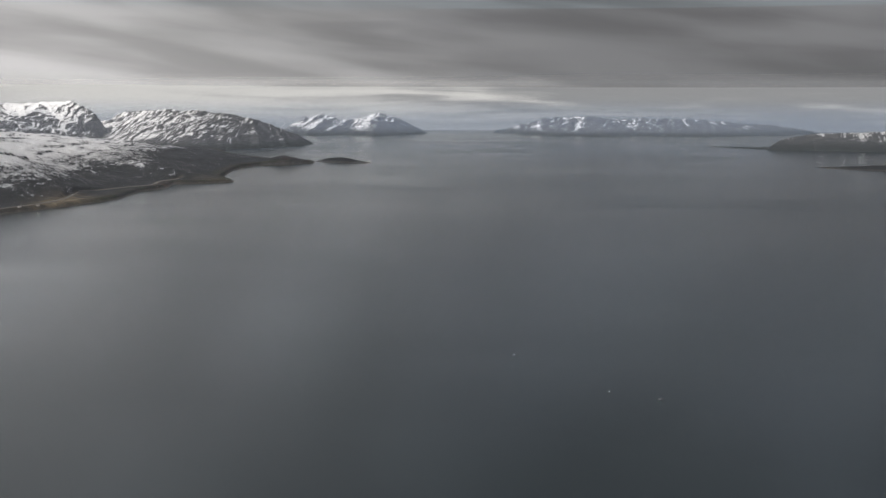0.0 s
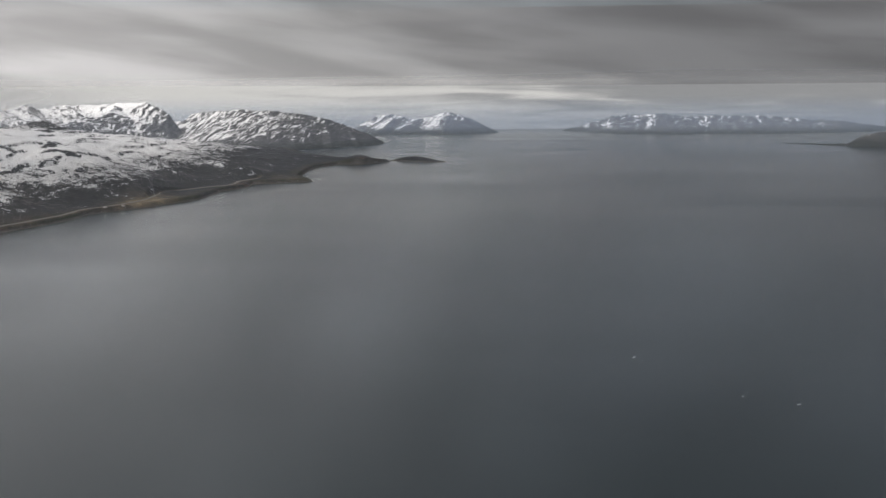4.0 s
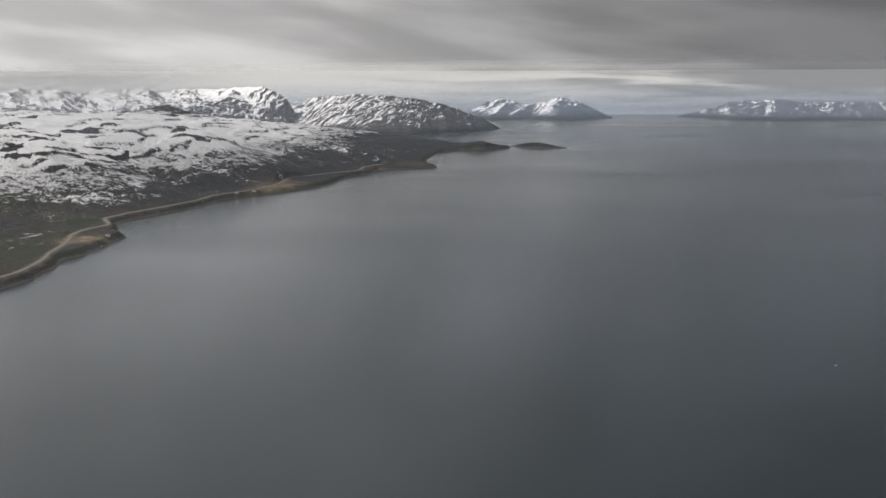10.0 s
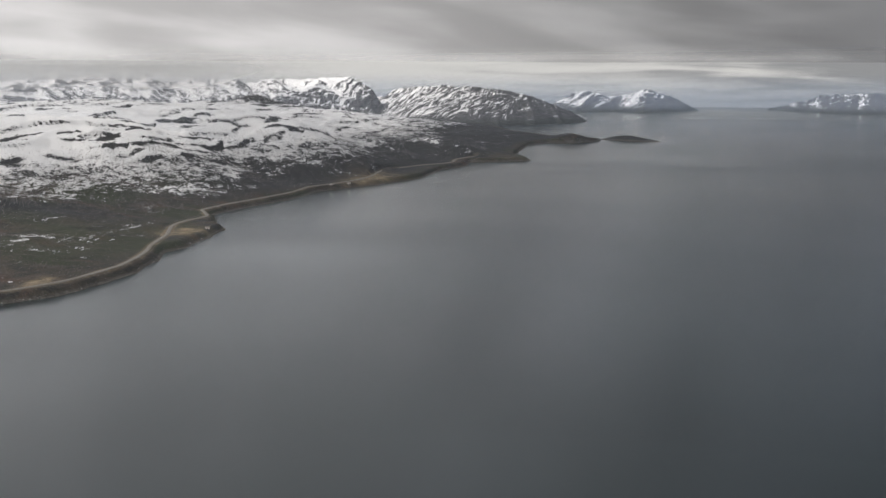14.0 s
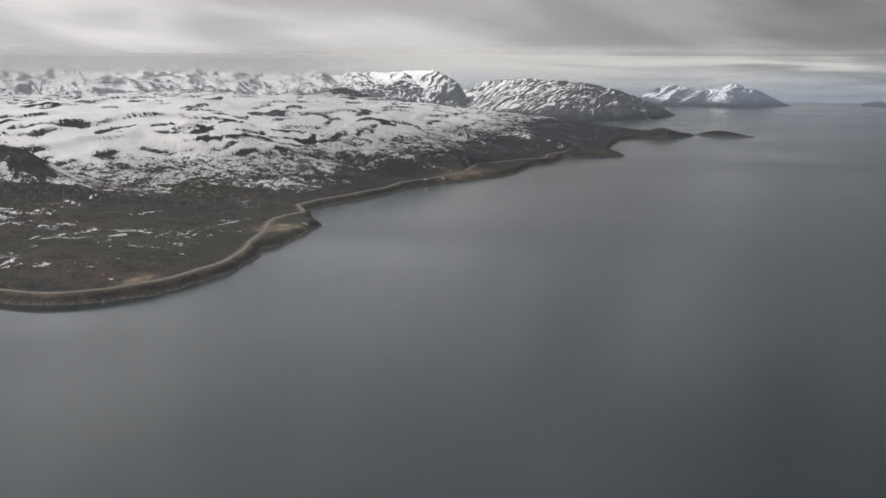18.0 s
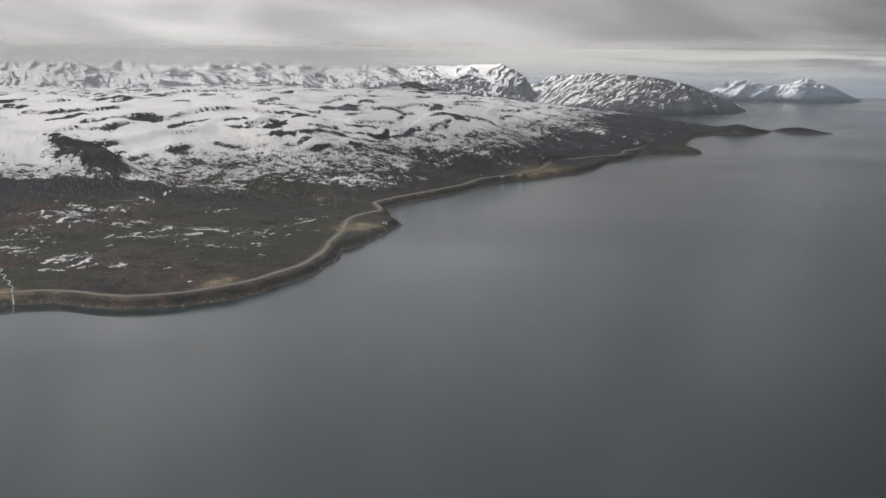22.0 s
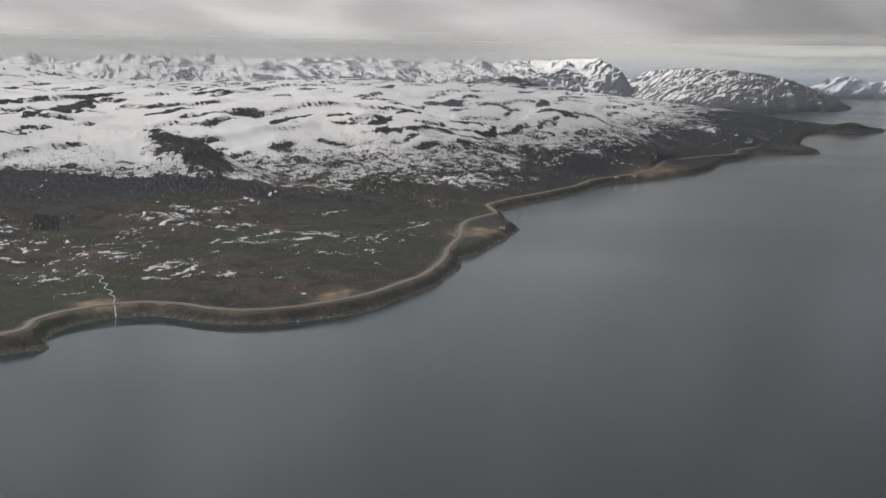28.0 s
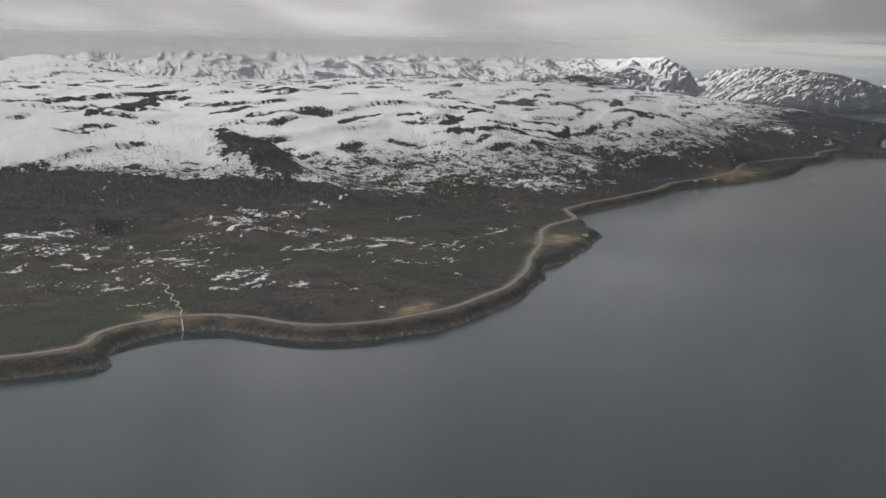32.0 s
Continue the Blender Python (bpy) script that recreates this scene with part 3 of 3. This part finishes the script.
mountain("snowy mountain range with its summits in cloud",
         [([(-1010, 2960, 99), (-1080, 2900, 94), (-1150, 2800, 104), (-1210, 2740, 93), (-1300, 2650, 103), (-1350, 2540, 94), (-1420, 2420, 105), (-1500, 2370, 95),
            (-1600, 2300, 102), (-1680, 2280, 94), (-1760, 2250, 98), (-1880, 2200, 84), (-2100, 2100, 90)], 300, 1.0)],
         (17, 48), (1900, 3500), (620, 280), 26, 150, 6, 75, 0.70, 1.0, 1.4, 0.5, 14, 15)
mountain("far snow-topped mountain in haze across the fjord",
         [([(-470, 4480, 56), (-418, 4470, 62), (-380, 4460, 54), (-320, 4460, 44), (-280, 4460, 56), (-223, 4490, 68), (-164, 4460, 52), (-105, 4430, 24), (-60, 4400, 4)], 200, 1.2)],
         (-3, 8), (3850, 4750), (300, 200), 13, 80, 16, 58, 0.45, 0.3, 0.7, 0.5, 8, 24)
mountain("distant blue mountain range with patchy snow",
         [([(170, 4640, 2), (230, 4640, 16), (290, 4640, 32), (359, 4650, 50), (440, 4650, 54), (523, 4650, 55), (640, 4650, 46), (747, 4650, 50), (850, 4640, 50),
            (952, 4620, 43), (1060, 4600, 36), (1160, 4580, 28), (1290, 4540, 8)], 380, 1.5)],
         (-18, -2), (3600, 4830), (360, 220), 17, 90, 14, 66, 0.30, 0.3, 0.7, 0.5, 9, 26)


def low_land(name, label, category, crests, bearings, ranges, steps, grain, size, material):
    mesh = fan_mesh(name, np.linspace(*bearings, steps[0]), np.linspace(*ranges, steps[1]), lambda x, y: crest_height(x, y, crests, grain, size, -2.0),
                    lambda x, y, z: {"snow": 0 * z - 1.0, "beach": smooth(2.0, 0.6, z), "field": 0 * z, "wood": 0 * z + 0.85, "gully": -(ridged(x, y, size, 5) - 0.55), "along": x, "below": z}, keep=-1.9)
    return thing(name, mesh, material, label, category)


low_land("island", "low dark heath-covered island off the peninsula", "island",
         [([(-222, 2335, 2), (-205, 2320, 7), (-185, 2305, 9), (-165, 2290, 7), (-140, 2276, 2)], 240, 0.8)], (0, 4), (2100, 2350), (120, 90), 2.5, 18, LAND_MAT)
low_land("headland", "dark headland with snow on its top and a low spit", "headland",
         [([(660, 3168, 1.5), (720, 3060, 2.5), (770, 2990, 6)], 330, 0.8), ([(778, 2960, 26), (850, 2960, 37), (960, 2900, 42), (1200, 2800, 60)], 130, 0.7)],
         (-27, -13), (2500, 3300), (240, 160), 7, 60, mountain_material("headland_rock_and_snow", 20, 70, 0.8))
low_land("spit", "low brown spit of land at the fjord's edge", "spit",
         [([(640, 2150, 0.8), (715, 2085, 8), (850, 2060, 14), (1100, 2060, 22)], 620, 0.8)], (-30, -16), (1700, 2500), (160, 110), 3, 50, LAND_MAT)


# ---------------------------------------------------------------- road
def road_material():
    n = Nodes("worn_asphalt")
    fine, wide = n.noise(n.where(), 1.4, 4, 0.6), n.noise(n.where(), 0.12, 3)
    colour = n.blend(n.span(fine, 0.35, 0.65), (0.22, 0.205, 0.18), (0.31, 0.29, 0.25))
    return n.surface(n.blend(n.span(wide, 0.4, 0.7), colour, (0.25, 0.22, 0.18)), 0.85, n.bump(fine, 0.3, 0.05))


line = curve(ROAD_LINE, 4)
verts, faces = [], []
for k, p in enumerate(line):
    a, c = Vector(line[max(k - 1, 0)]), Vector(line[min(k + 1, len(line) - 1)])
    side = Vector((-(c - a).y, (c - a).x)).normalized()
    for off, z in ((-1.7, 3.6), (-1.25, 4.72), (0, 4.80), (1.25, 4.72), (1.7, 3.6)):
        verts.append((p[0] + side.x * off, p[1] + side.y * off, z))
for k in range(len(line) - 1):
    for j in range(4):
        faces.append((5 * k + j, 5 * k + j + 1, 5 * k + j + 6, 5 * k + j + 5))
road_mesh = bpy.data.meshes.new("road")
road_mesh.from_pydata(verts, [], faces)
thing("road", road_mesh, road_material(), "narrow grey coast road on a bank above the shore", "road", kind="structure")


# ---------------------------------------------------------------- stream and foam
def foam_material():
    n = Nodes("white_water")
    fine = n.noise(n.where(), 1.6, 4, 0.7)
    return n.surface(n.blend(n.span(fine, 0.35, 0.65), (0.42, 0.44, 0.45), (0.82, 0.83, 0.83)), 0.5, n.bump(fine, 0.5, 0.2))


FOAM_MAT = foam_material()


def ribbon(points, wide, lift):
    """A narrow uneven sheet of running water laid on the slope."""
    verts, faces = [], []
    for k, p in enumerate(points):
        a, c = Vector(points[max(k - 1, 0)]), Vector(points[min(k + 1, len(points) - 1)])
        side = Vector((-(c - a).y, (c - a).x)).normalized()
        half = wide * (0.25 + 0.8 * RNG.random())
        for off in (-half, 0, half):
            x, y = p[0] + side.x * off, p[1] + side.y * off
            z = max(0.05, float(land_height(np.array([x]), np.array([y]))[0])) + lift * (1.0 if off == 0 else 0.35)
            verts.append((x, y, z))
    for k in range(len(points) - 1):
        faces += [(3 * k + j, 3 * k + j + 1, 3 * k + j + 4, 3 * k + j + 3) for j in range(2)]
    mesh = bpy.data.meshes.new("stream")
    mesh.from_pydata(verts, [], faces)
    return mesh


brook = [(-461, 590), (-467, 597), (-472, 605), (-476, 607), (-479, 613), (-484, 615), (-487, 621), (-493, 624), (-496, 631), (-503, 636)]
thing("stream", ribbon(curve(brook, 1.2), 0.34, 0.25), FOAM_MAT, "white mountain stream running down to the fjord", "stream")

def whitecap(x, y, long):
    bm = bmesh.new()
    bmesh.ops.create_icosphere(bm, subdivisions=3, radius=1.0)
    for v in bm.verts:
        ragged = 0.55 + 0.9 * abs(noise.noise(v.co * 2.3 + Vector((x, y, 0))))
        v.co = Vector((x + v.co.x * long * 0.5 * ragged, y + v.co.y * long * 0.28 * ragged + 0.2 * long * math.sin(2 * v.co.x), 0.02 + 0.13 * v.co.z * ragged))
    for face in bm.faces:
        face.smooth = True
    mesh = bpy.data.meshes.new("whitecap")
    bm.to_mesh(mesh)
    bm.free()
    thing("whitecap", mesh, FOAM_MAT, "small breaking wave crest on the dark water", "wave", "breaking waves")


for x, y, long in ((30.3, 540, 1.6), (79, 458, 2.0), (62, 470, 0.8)):
    whitecap(x, y, long)


# ---------------------------------------------------------------- boathouse on the headland
def plain_material(name, colour, rough=0.8):
    n = Nodes(name)
    fine = n.noise(n.where((1, 1, 0.3)), 3.0, 4, 0.6)
    return n.surface(n.blend(n.span(fine, 0.3, 0.7), tuple(0.75 * v for v in colour), colour), rough, n.bump(fine, 0.3, 0.05))


def part(name, bm, material, parent, label=""):
    mesh = bpy.data.meshes.new(name)
    bm.to_mesh(mesh)
    bm.free()
    mesh.materials.append(material)
    ob = new(name, mesh)
    ob.parent = parent
    return tagged(ob, label)


def box(x0, y0, z0, x1, y1, z1):
    bm = bmesh.new()
    bmesh.ops.create_cube(bm, size=1.0, matrix=Matrix.Translation(((x0 + x1) / 2, (y0 + y1) / 2, (z0 + z1) / 2)) @ Matrix.Diagonal((x1 - x0, y1 - y0, z1 - z0, 1)))
    return bm


def hut_of(kind, label, x, y, turn, size=1.0):
    z = float(land_height(np.array([x]), np.array([y]))[0])
    hut = tagged(new(kind), label, kind)
    hut.matrix_world = pose(x, y, z - 0.15, 0, 0, turn)
    pale, slate, dark = plain_material("pale_boards", (0.72, 0.66, 0.58)), plain_material("roof_felt", (0.42, 0.38, 0.34)), plain_material("dark_door", (0.16, 0.10, 0.08))
    w, d, h, t = 1.5 * size, 1.0, 1.0, 0.07
    for spot in ((-w, -d, 0, w, -d + t, h), (-w, d - t, 0, w, d, h), (-w, -d + t, 0, -w + t, d - t, h), (w - t, -d + t, 0, w, d - t, h)):
        part("wall", box(*spot), pale, hut)
    for side in (-1, 1):
        bm = box(-w - 0.12, 0, 0, w + 0.12, 1.22, 0.06)
        bmesh.ops.transform(bm, matrix=pose(0, 0, h + 0.62, -32, 0, 0), verts=bm.verts)
        if side < 0:
            bmesh.ops.transform(bm, matrix=Matrix.Rotation(math.pi, 4, "Z"), verts=bm.verts)
        part("roof", bm, slate, hut, "grey felt roof slope")
    for side in (-1, 1):
        bm = bmesh.new()
        v = [bm.verts.new(p) for p in ((side * w, -d, h), (side * w, d, h), (side * w, 0, h + 0.6), (side * (w - t), -d, h), (side * (w - t), d, h), (side * (w - t), 0, h + 0.6))]
        for f in ((0, 1, 2), (5, 4, 3), (0, 3, 4, 1), (1, 4, 5, 2), (2, 5, 3, 0)):
            bm.faces.new([v[k] for k in f])
        part("gable", bm, pale, hut)
    part("door", box(-0.35, -d - 0.03, 0.05, 0.35, -d - 0.003, 0.85), dark, hut, "dark plank door")


hut_of("boathouse", "small pale wooden boathouse on the grassy headland", -397.0, 886.0, 25)
hut_of("cabin", "white wooden cabin on a meadow by the shore road", -412.0, 1246.0, 70, 1.2)
hut_of("cabin", "small pale cabin on the grass between road and shore", -401.0, 1268.0, 40)


# ---------------------------------------------------------------- scrub
def scrub_material(name, dark, light):
    n = Nodes(name)
    tone = n.add("ShaderNodeNewGeometry").outputs["Random Per Island"]
    fine = n.noise(n.where(), 2.5, 3, 0.6)
    return n.surface(n.blend(n.span(n.math("ADD", n.math("MULTIPLY", tone, 0.7), n.math("MULTIPLY", fine, 0.3)), 0.2, 0.85), dark, light), 0.95, None, 0.05)


def scatter_mesh(name, x, y, z, width, height):
    """Many small uneven crowns in one mesh, each on its own foot."""
    ring = np.array([(math.cos(a), math.sin(a)) for a in np.linspace(0, 2 * np.pi, 6)[:-1]])
    count = len(x)
    co = np.zeros((count, 12, 3))
    co[:, 0] = (0, 0, -0.2)
    co[:, 11] = (0, 0, 1.0)
    for level, (rad, up) in enumerate(((0.75, 0.25), (0.62, 0.68))):
        jitter = RNG.uniform(0.55, 1.25, (count, 5))
        co[:, 1 + 5 * level : 6 + 5 * level, 0] = ring[:, 0] * rad * jitter
        co[:, 1 + 5 * level : 6 + 5 * level, 1] = ring[:, 1] * rad * jitter
        co[:, 1 + 5 * level : 6 + 5 * level, 2] = up + RNG.uniform(-0.16, 0.16, (count, 5))
    spin = RNG.uniform(0, 2 * np.pi, count)[:, None]
    cx, cy = co[..., 0].copy(), co[..., 1].copy()
    co[..., 0], co[..., 1] = cx * np.cos(spin) - cy * np.sin(spin), cx * np.sin(spin) + cy * np.cos(spin)
    co *= np.stack([width, width, height], -1)[:, None]
    co += np.stack([x, y, z], -1)[:, None]
    tris = []
    for k in range(5):
        m = (k + 1) % 5
        tris += [(0, 1 + m, 1 + k), (1 + k, 1 + m, 6 + m), (1 + k, 6 + m, 6 + k), (6 + k, 6 + m, 11)]
    tris = (np.array(tris)[None] + 12 * np.arange(count)[:, None, None]).reshape(-1, 3)
    mesh = bpy.data.meshes.new(name)
    mesh.vertices.add(12 * count)
    mesh.vertices.foreach_set("co", co.astype(np.float32).ravel())
    mesh.loops.add(tris.size)
    mesh.loops.foreach_set("vertex_index", tris.astype(np.int32).ravel())
    mesh.polygons.add(len(tris))
    mesh.polygons.foreach_set("loop_start", np.arange(0, tris.size, 3, dtype=np.int32))
    mesh.update(calc_edges=True)
    return mesh


def spread(count, near_range, far_range, lo, hi):
    """Random places on the fan of land, denser near the water's edge of the walk."""
    a = np.radians(RNG.uniform(lo, hi, count))
    r = near_range * (far_range / near_range) ** RNG.random(count)
    return -110 - r * np.sin(a), 110 + r * np.cos(a)


x, y = spread(200000, 400, 1500, 10, 52)
s = rough_shore(x, y)
z = land_height(x, y, s)
d = road_distance(x, y, s)
patchy = fbm(x, y, 60, 4)
wanted = (s > 4) & (d > 3.2) & (z > 2.5) & (z < 46 + 10 * patchy) & (RNG.random(len(x)) < np.where(z < 27, 0.09 + 0.5 * patchy, 0.10 + 1.5 * patchy))
x, y, z = x[wanted], y[wanted], z[wanted]
size = RNG.uniform(0.2, 0.6, len(x))
slim = np.where(z > 25, 0.45, 0.8)
scrub = scatter_mesh("scrub", x, y, z, size * slim, size * (2.1 - slim))
thing("scrub", scrub, scrub_material("bare_birch_scrub", (0.098, 0.090, 0.078), (0.19, 0.168, 0.140)), "low brown birch and juniper scrub", "scrub", kind="stuff")


def birch_shape(rng):
    """A bare birch one unit high: a leaning tapered trunk, limbs, and twigs as thin slivers. Corners and triangles."""
    co, tris = [], []

    def stick(a, b, ra, rb):
        base = len(co)
        axis = (b - a).normalized()
        side = axis.cross(Vector((0.3, 0.2, 0.93))).normalized()
        other = axis.cross(side)
        for end, r in ((a, ra), (b, rb)):
            co.extend(end + r * (math.cos(t) * side + math.sin(t) * other) for t in (0, 2.1, 4.2))
        for k in range(3):
            m = (k + 1) % 3
            tris.extend([(base + k, base + m, base + 3 + m), (base + k, base + 3 + m, base + 3 + k)])

    lean = Vector((rng.uniform(-0.12, 0.12), rng.uniform(-0.12, 0.12), 1.0))
    stick(Vector((0, 0, -0.06)), lean, 0.035, 0.008)
    for k in range(5):
        at = lean * rng.uniform(0.25, 0.8)
        turn = k * 2.4 + rng.uniform(0, 1)
        out = Vector((math.cos(turn), math.sin(turn), rng.uniform(0.7, 1.6))) * rng.uniform(0.20, 0.34)
        stick(at, at + out, 0.018, 0.006)
        for j in range(4):
            tip = at + out * rng.uniform(0.5, 1.1)
            way = Vector((rng.uniform(-1, 1), rng.uniform(-1, 1), rng.uniform(0.2, 1.2))) * 0.16
            base = len(co)
            co.extend([tip, tip + way, tip + way * 0.6 + Vector((rng.uniform(-1, 1), rng.uniform(-1, 1), 0)) * 0.07])
            tris.append((base, base + 1, base + 2))
    return np.array([tuple(v) for v in co]), np.array(tris)


def grove_mesh(name, shapes, x, y, z, size):
    """Many small shapes, turned and sized each in its own way, in one mesh."""
    all_co, all_tris, base = [], [], 0
    for k, (co, tris) in enumerate(shapes):
        pick = np.arange(len(x)) % len(shapes) == k
        spin, big = RNG.uniform(0, 2 * np.pi, pick.sum())[:, None], size[pick][:, None]
        px = (co[:, 0] * np.cos(spin) - co[:, 1] * np.sin(spin)) * big + x[pick][:, None]
        py = (co[:, 0] * np.sin(spin) + co[:, 1] * np.cos(spin)) * big + y[pick][:, None]
        pz = co[:, 2] * big + z[pick][:, None]
        all_co.append(np.stack([px, py, pz], -1).reshape(-1, 3))
        all_tris.append((tris[None] + (base + len(co) * np.arange(pick.sum()))[:, None, None]).reshape(-1, 3))
        base += len(co) * int(pick.sum())
    co, tris = np.concatenate(all_co), np.concatenate(all_tris)
    mesh = bpy.data.meshes.new(name)
    mesh.vertices.add(len(co))
    mesh.vertices.foreach_set("co", co.astype(np.float32).ravel())
    mesh.loops.add(tris.size)
    mesh.loops.foreach_set("vertex_index", tris.astype(np.int32).ravel())
    mesh.polygons.add(len(tris))
    mesh.polygons.foreach_set("loop_start", np.arange(0, tris.size, 3, dtype=np.int32))
    mesh.update(calc_edges=True)
    return mesh


# Bare birch wood along the foot of the snow, thinning out upwards.
x, y = spread(150000, 480, 1900, 8, 50)
s = rough_shore(x, y)
z = land_height(x, y, s)
d = road_distance(x, y, s)
patchy = fbm(x + 500, y, 70, 4)
foot = np.interp(y, (700, 830, 930, 1050, 1500), (32, 26, 12, 9, 10))
dense = smooth(foot - 8, foot + 4, z) * smooth(58, 40, z + 10 * patchy) * smooth(-0.25, 0.35, patchy)
wanted = (s > 9) & (d > 4) & (RNG.random(len(x)) < 0.75 * dense)
x, y, z = x[wanted], y[wanted], z[wanted]
shape_rng = random.Random(5)
birches = grove_mesh("birch_wood", [birch_shape(shape_rng) for _ in range(6)], x, y, z, RNG.uniform(1.1, 2.4, len(x)))
thing("birch_wood", birches, scrub_material("birch_bark_and_twigs", (0.13, 0.12, 0.11), (0.30, 0.275, 0.25)), "leafless grey birch wood at the foot of the snow", "wood", kind="stuff")

# Boulders along the water's edge.
x, y = spread(90000, 380, 1300, 10, 52)
s = rough_shore(x, y)
wanted = (s > -0.5) & (s < 1.6) & (RNG.random(len(x)) < 0.8)
x, y, s = x[wanted], y[wanted], s[wanted]
size = 0.18 + 0.55 * RNG.random(len(x)) ** 3
boulders = scatter_mesh("boulders", x, y, np.maximum(land_height(x, y, s), 0) - 0.1, size, size * 0.9)
thing("boulders", boulders, scrub_material("wet_shore_stone", (0.12, 0.112, 0.10), (0.33, 0.305, 0.27)), "pale wet boulders along the water's edge", "boulders", kind="stuff")


# A small square plantation of dark spruces in the heath.
def spruce(x, y, tall):
    tree = tagged(new("spruce"), "small dark green spruce in a planted stand on the heath", "tree", "spruce plantation")
    bm = bmesh.new()
    bmesh.ops.create_cone(bm, cap_ends=True, segments=6, radius1=0.035, radius2=0.012, depth=0.9, matrix=Matrix.Translation((0, 0, 0.4)))
    part("trunk", bm, SPRUCE_BARK, tree)
    bm = bmesh.new()
    for level in range(6):
        low, wide = 0.10 + 0.15 * level, 0.46 * (1 - level / 6.6)
        top = bm.verts.new((0, 0, low + 0.24))
        rim = [bm.verts.new((math.cos(a) * wide * r, math.sin(a) * wide * r, low + 0.05 * (r < 0.9) - 0.02)) for k in range(12)
               for a, r in [(k * math.pi / 6 + level, shape_rng.uniform(0.9, 1.15) if k % 2 else shape_rng.uniform(0.5, 0.75))]]
        for k in range(12):
            bm.faces.new((rim[k], rim[(k + 1) % 12], top))
    part("crown", bm, SPRUCE_GREEN, tree)
    tree.matrix_world = stand(x, y, tall)
    return tree


def stand(x, y, tall):
    z = float(land_height(np.array([x]), np.array([y]))[0])
    return pose(x, y, z - 0.05, 0, 0, shape_rng.uniform(0, 360)) @ Matrix.Diagonal((tall, tall, tall, 1))


SPRUCE_BARK, SPRUCE_GREEN = plain_material("spruce_bark", (0.10, 0.08, 0.065)), plain_material("spruce_needles", (0.052, 0.066, 0.052), 0.9)
first = spruce(-583, 697, 1.8)
for row in range(10):
    for k in range(8):
        if (row, k) != (0, 0):
            x, y = -583 + 1.3 * row + 1.2 * k + shape_rng.uniform(-1.1, 1.1), 697 + 1.0 * k - 1.7 * row + shape_rng.uniform(-1.1, 1.1)
            copy_thing(first, stand(x, y, 1.0)).scale = (shape_rng.uniform(1.2, 1.7),) * 3


# ---------------------------------------------------------------- sky cover and haze
bm = bmesh.new()
bmesh.ops.create_grid(bm, x_segments=90, y_segments=90, size=5200)
for v in bm.verts:
    v.co.z = 165 + 3 * noise.noise((v.co.x / 900, v.co.y / 900, 3)) + 0.8 * noise.noise((v.co.x / 190, v.co.y / 190, 8))
for face in bm.faces:
    face.smooth = True
cloud_mesh = bpy.data.meshes.new("cloud_layer")
bm.to_mesh(cloud_mesh)
bm.free()
thing("cloud_layer", cloud_mesh, cloud_material(), "grey stratus layer with brighter thin places", "cloud", kind="structure")


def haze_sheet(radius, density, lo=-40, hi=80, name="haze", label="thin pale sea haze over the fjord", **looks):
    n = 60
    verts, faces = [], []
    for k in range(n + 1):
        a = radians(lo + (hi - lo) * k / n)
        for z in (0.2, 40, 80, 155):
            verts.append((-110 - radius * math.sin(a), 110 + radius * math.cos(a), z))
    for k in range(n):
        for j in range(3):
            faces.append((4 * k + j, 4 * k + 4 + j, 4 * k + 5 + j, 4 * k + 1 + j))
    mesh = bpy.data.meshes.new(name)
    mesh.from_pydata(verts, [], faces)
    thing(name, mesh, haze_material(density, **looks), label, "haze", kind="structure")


n_post = 80
verts, faces = [], []
for k in range(n_post + 1):
    a = radians(-34 + 104 * k / n_post)
    verts += [(-95 - 4880 * math.sin(a), 95 + 4880 * math.cos(a), z) for z in (-8, 60, 160, 460)]
for k in range(n_post):
    faces += [(4 * k + j, 4 * k + 4 + j, 4 * k + 5 + j, 4 * k + 1 + j) for j in range(3)]
far_mesh = bpy.data.meshes.new("backdrop")
far_mesh.from_pydata(verts, [], faces)
thing("backdrop", far_mesh, horizon_material(), "bright far sky with level grey cloud bands", "sky", kind="structure")

# Upright tinted sheets paint the haze of the air over what lies behind.
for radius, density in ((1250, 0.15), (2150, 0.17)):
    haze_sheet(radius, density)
# Bluer sheets paint the blue of distance over the far mountains.
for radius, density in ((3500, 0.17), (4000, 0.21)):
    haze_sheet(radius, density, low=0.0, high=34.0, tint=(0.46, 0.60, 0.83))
# The near sheet lifts the darks of all land beyond it, as haze does.
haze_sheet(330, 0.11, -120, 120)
haze_sheet(2380, 0.72, 8, 66, "cloud_bank", "white cloud lying on the mountain summits", low=48, high=124, tint=(0.60, 0.605, 0.61), torn=26)
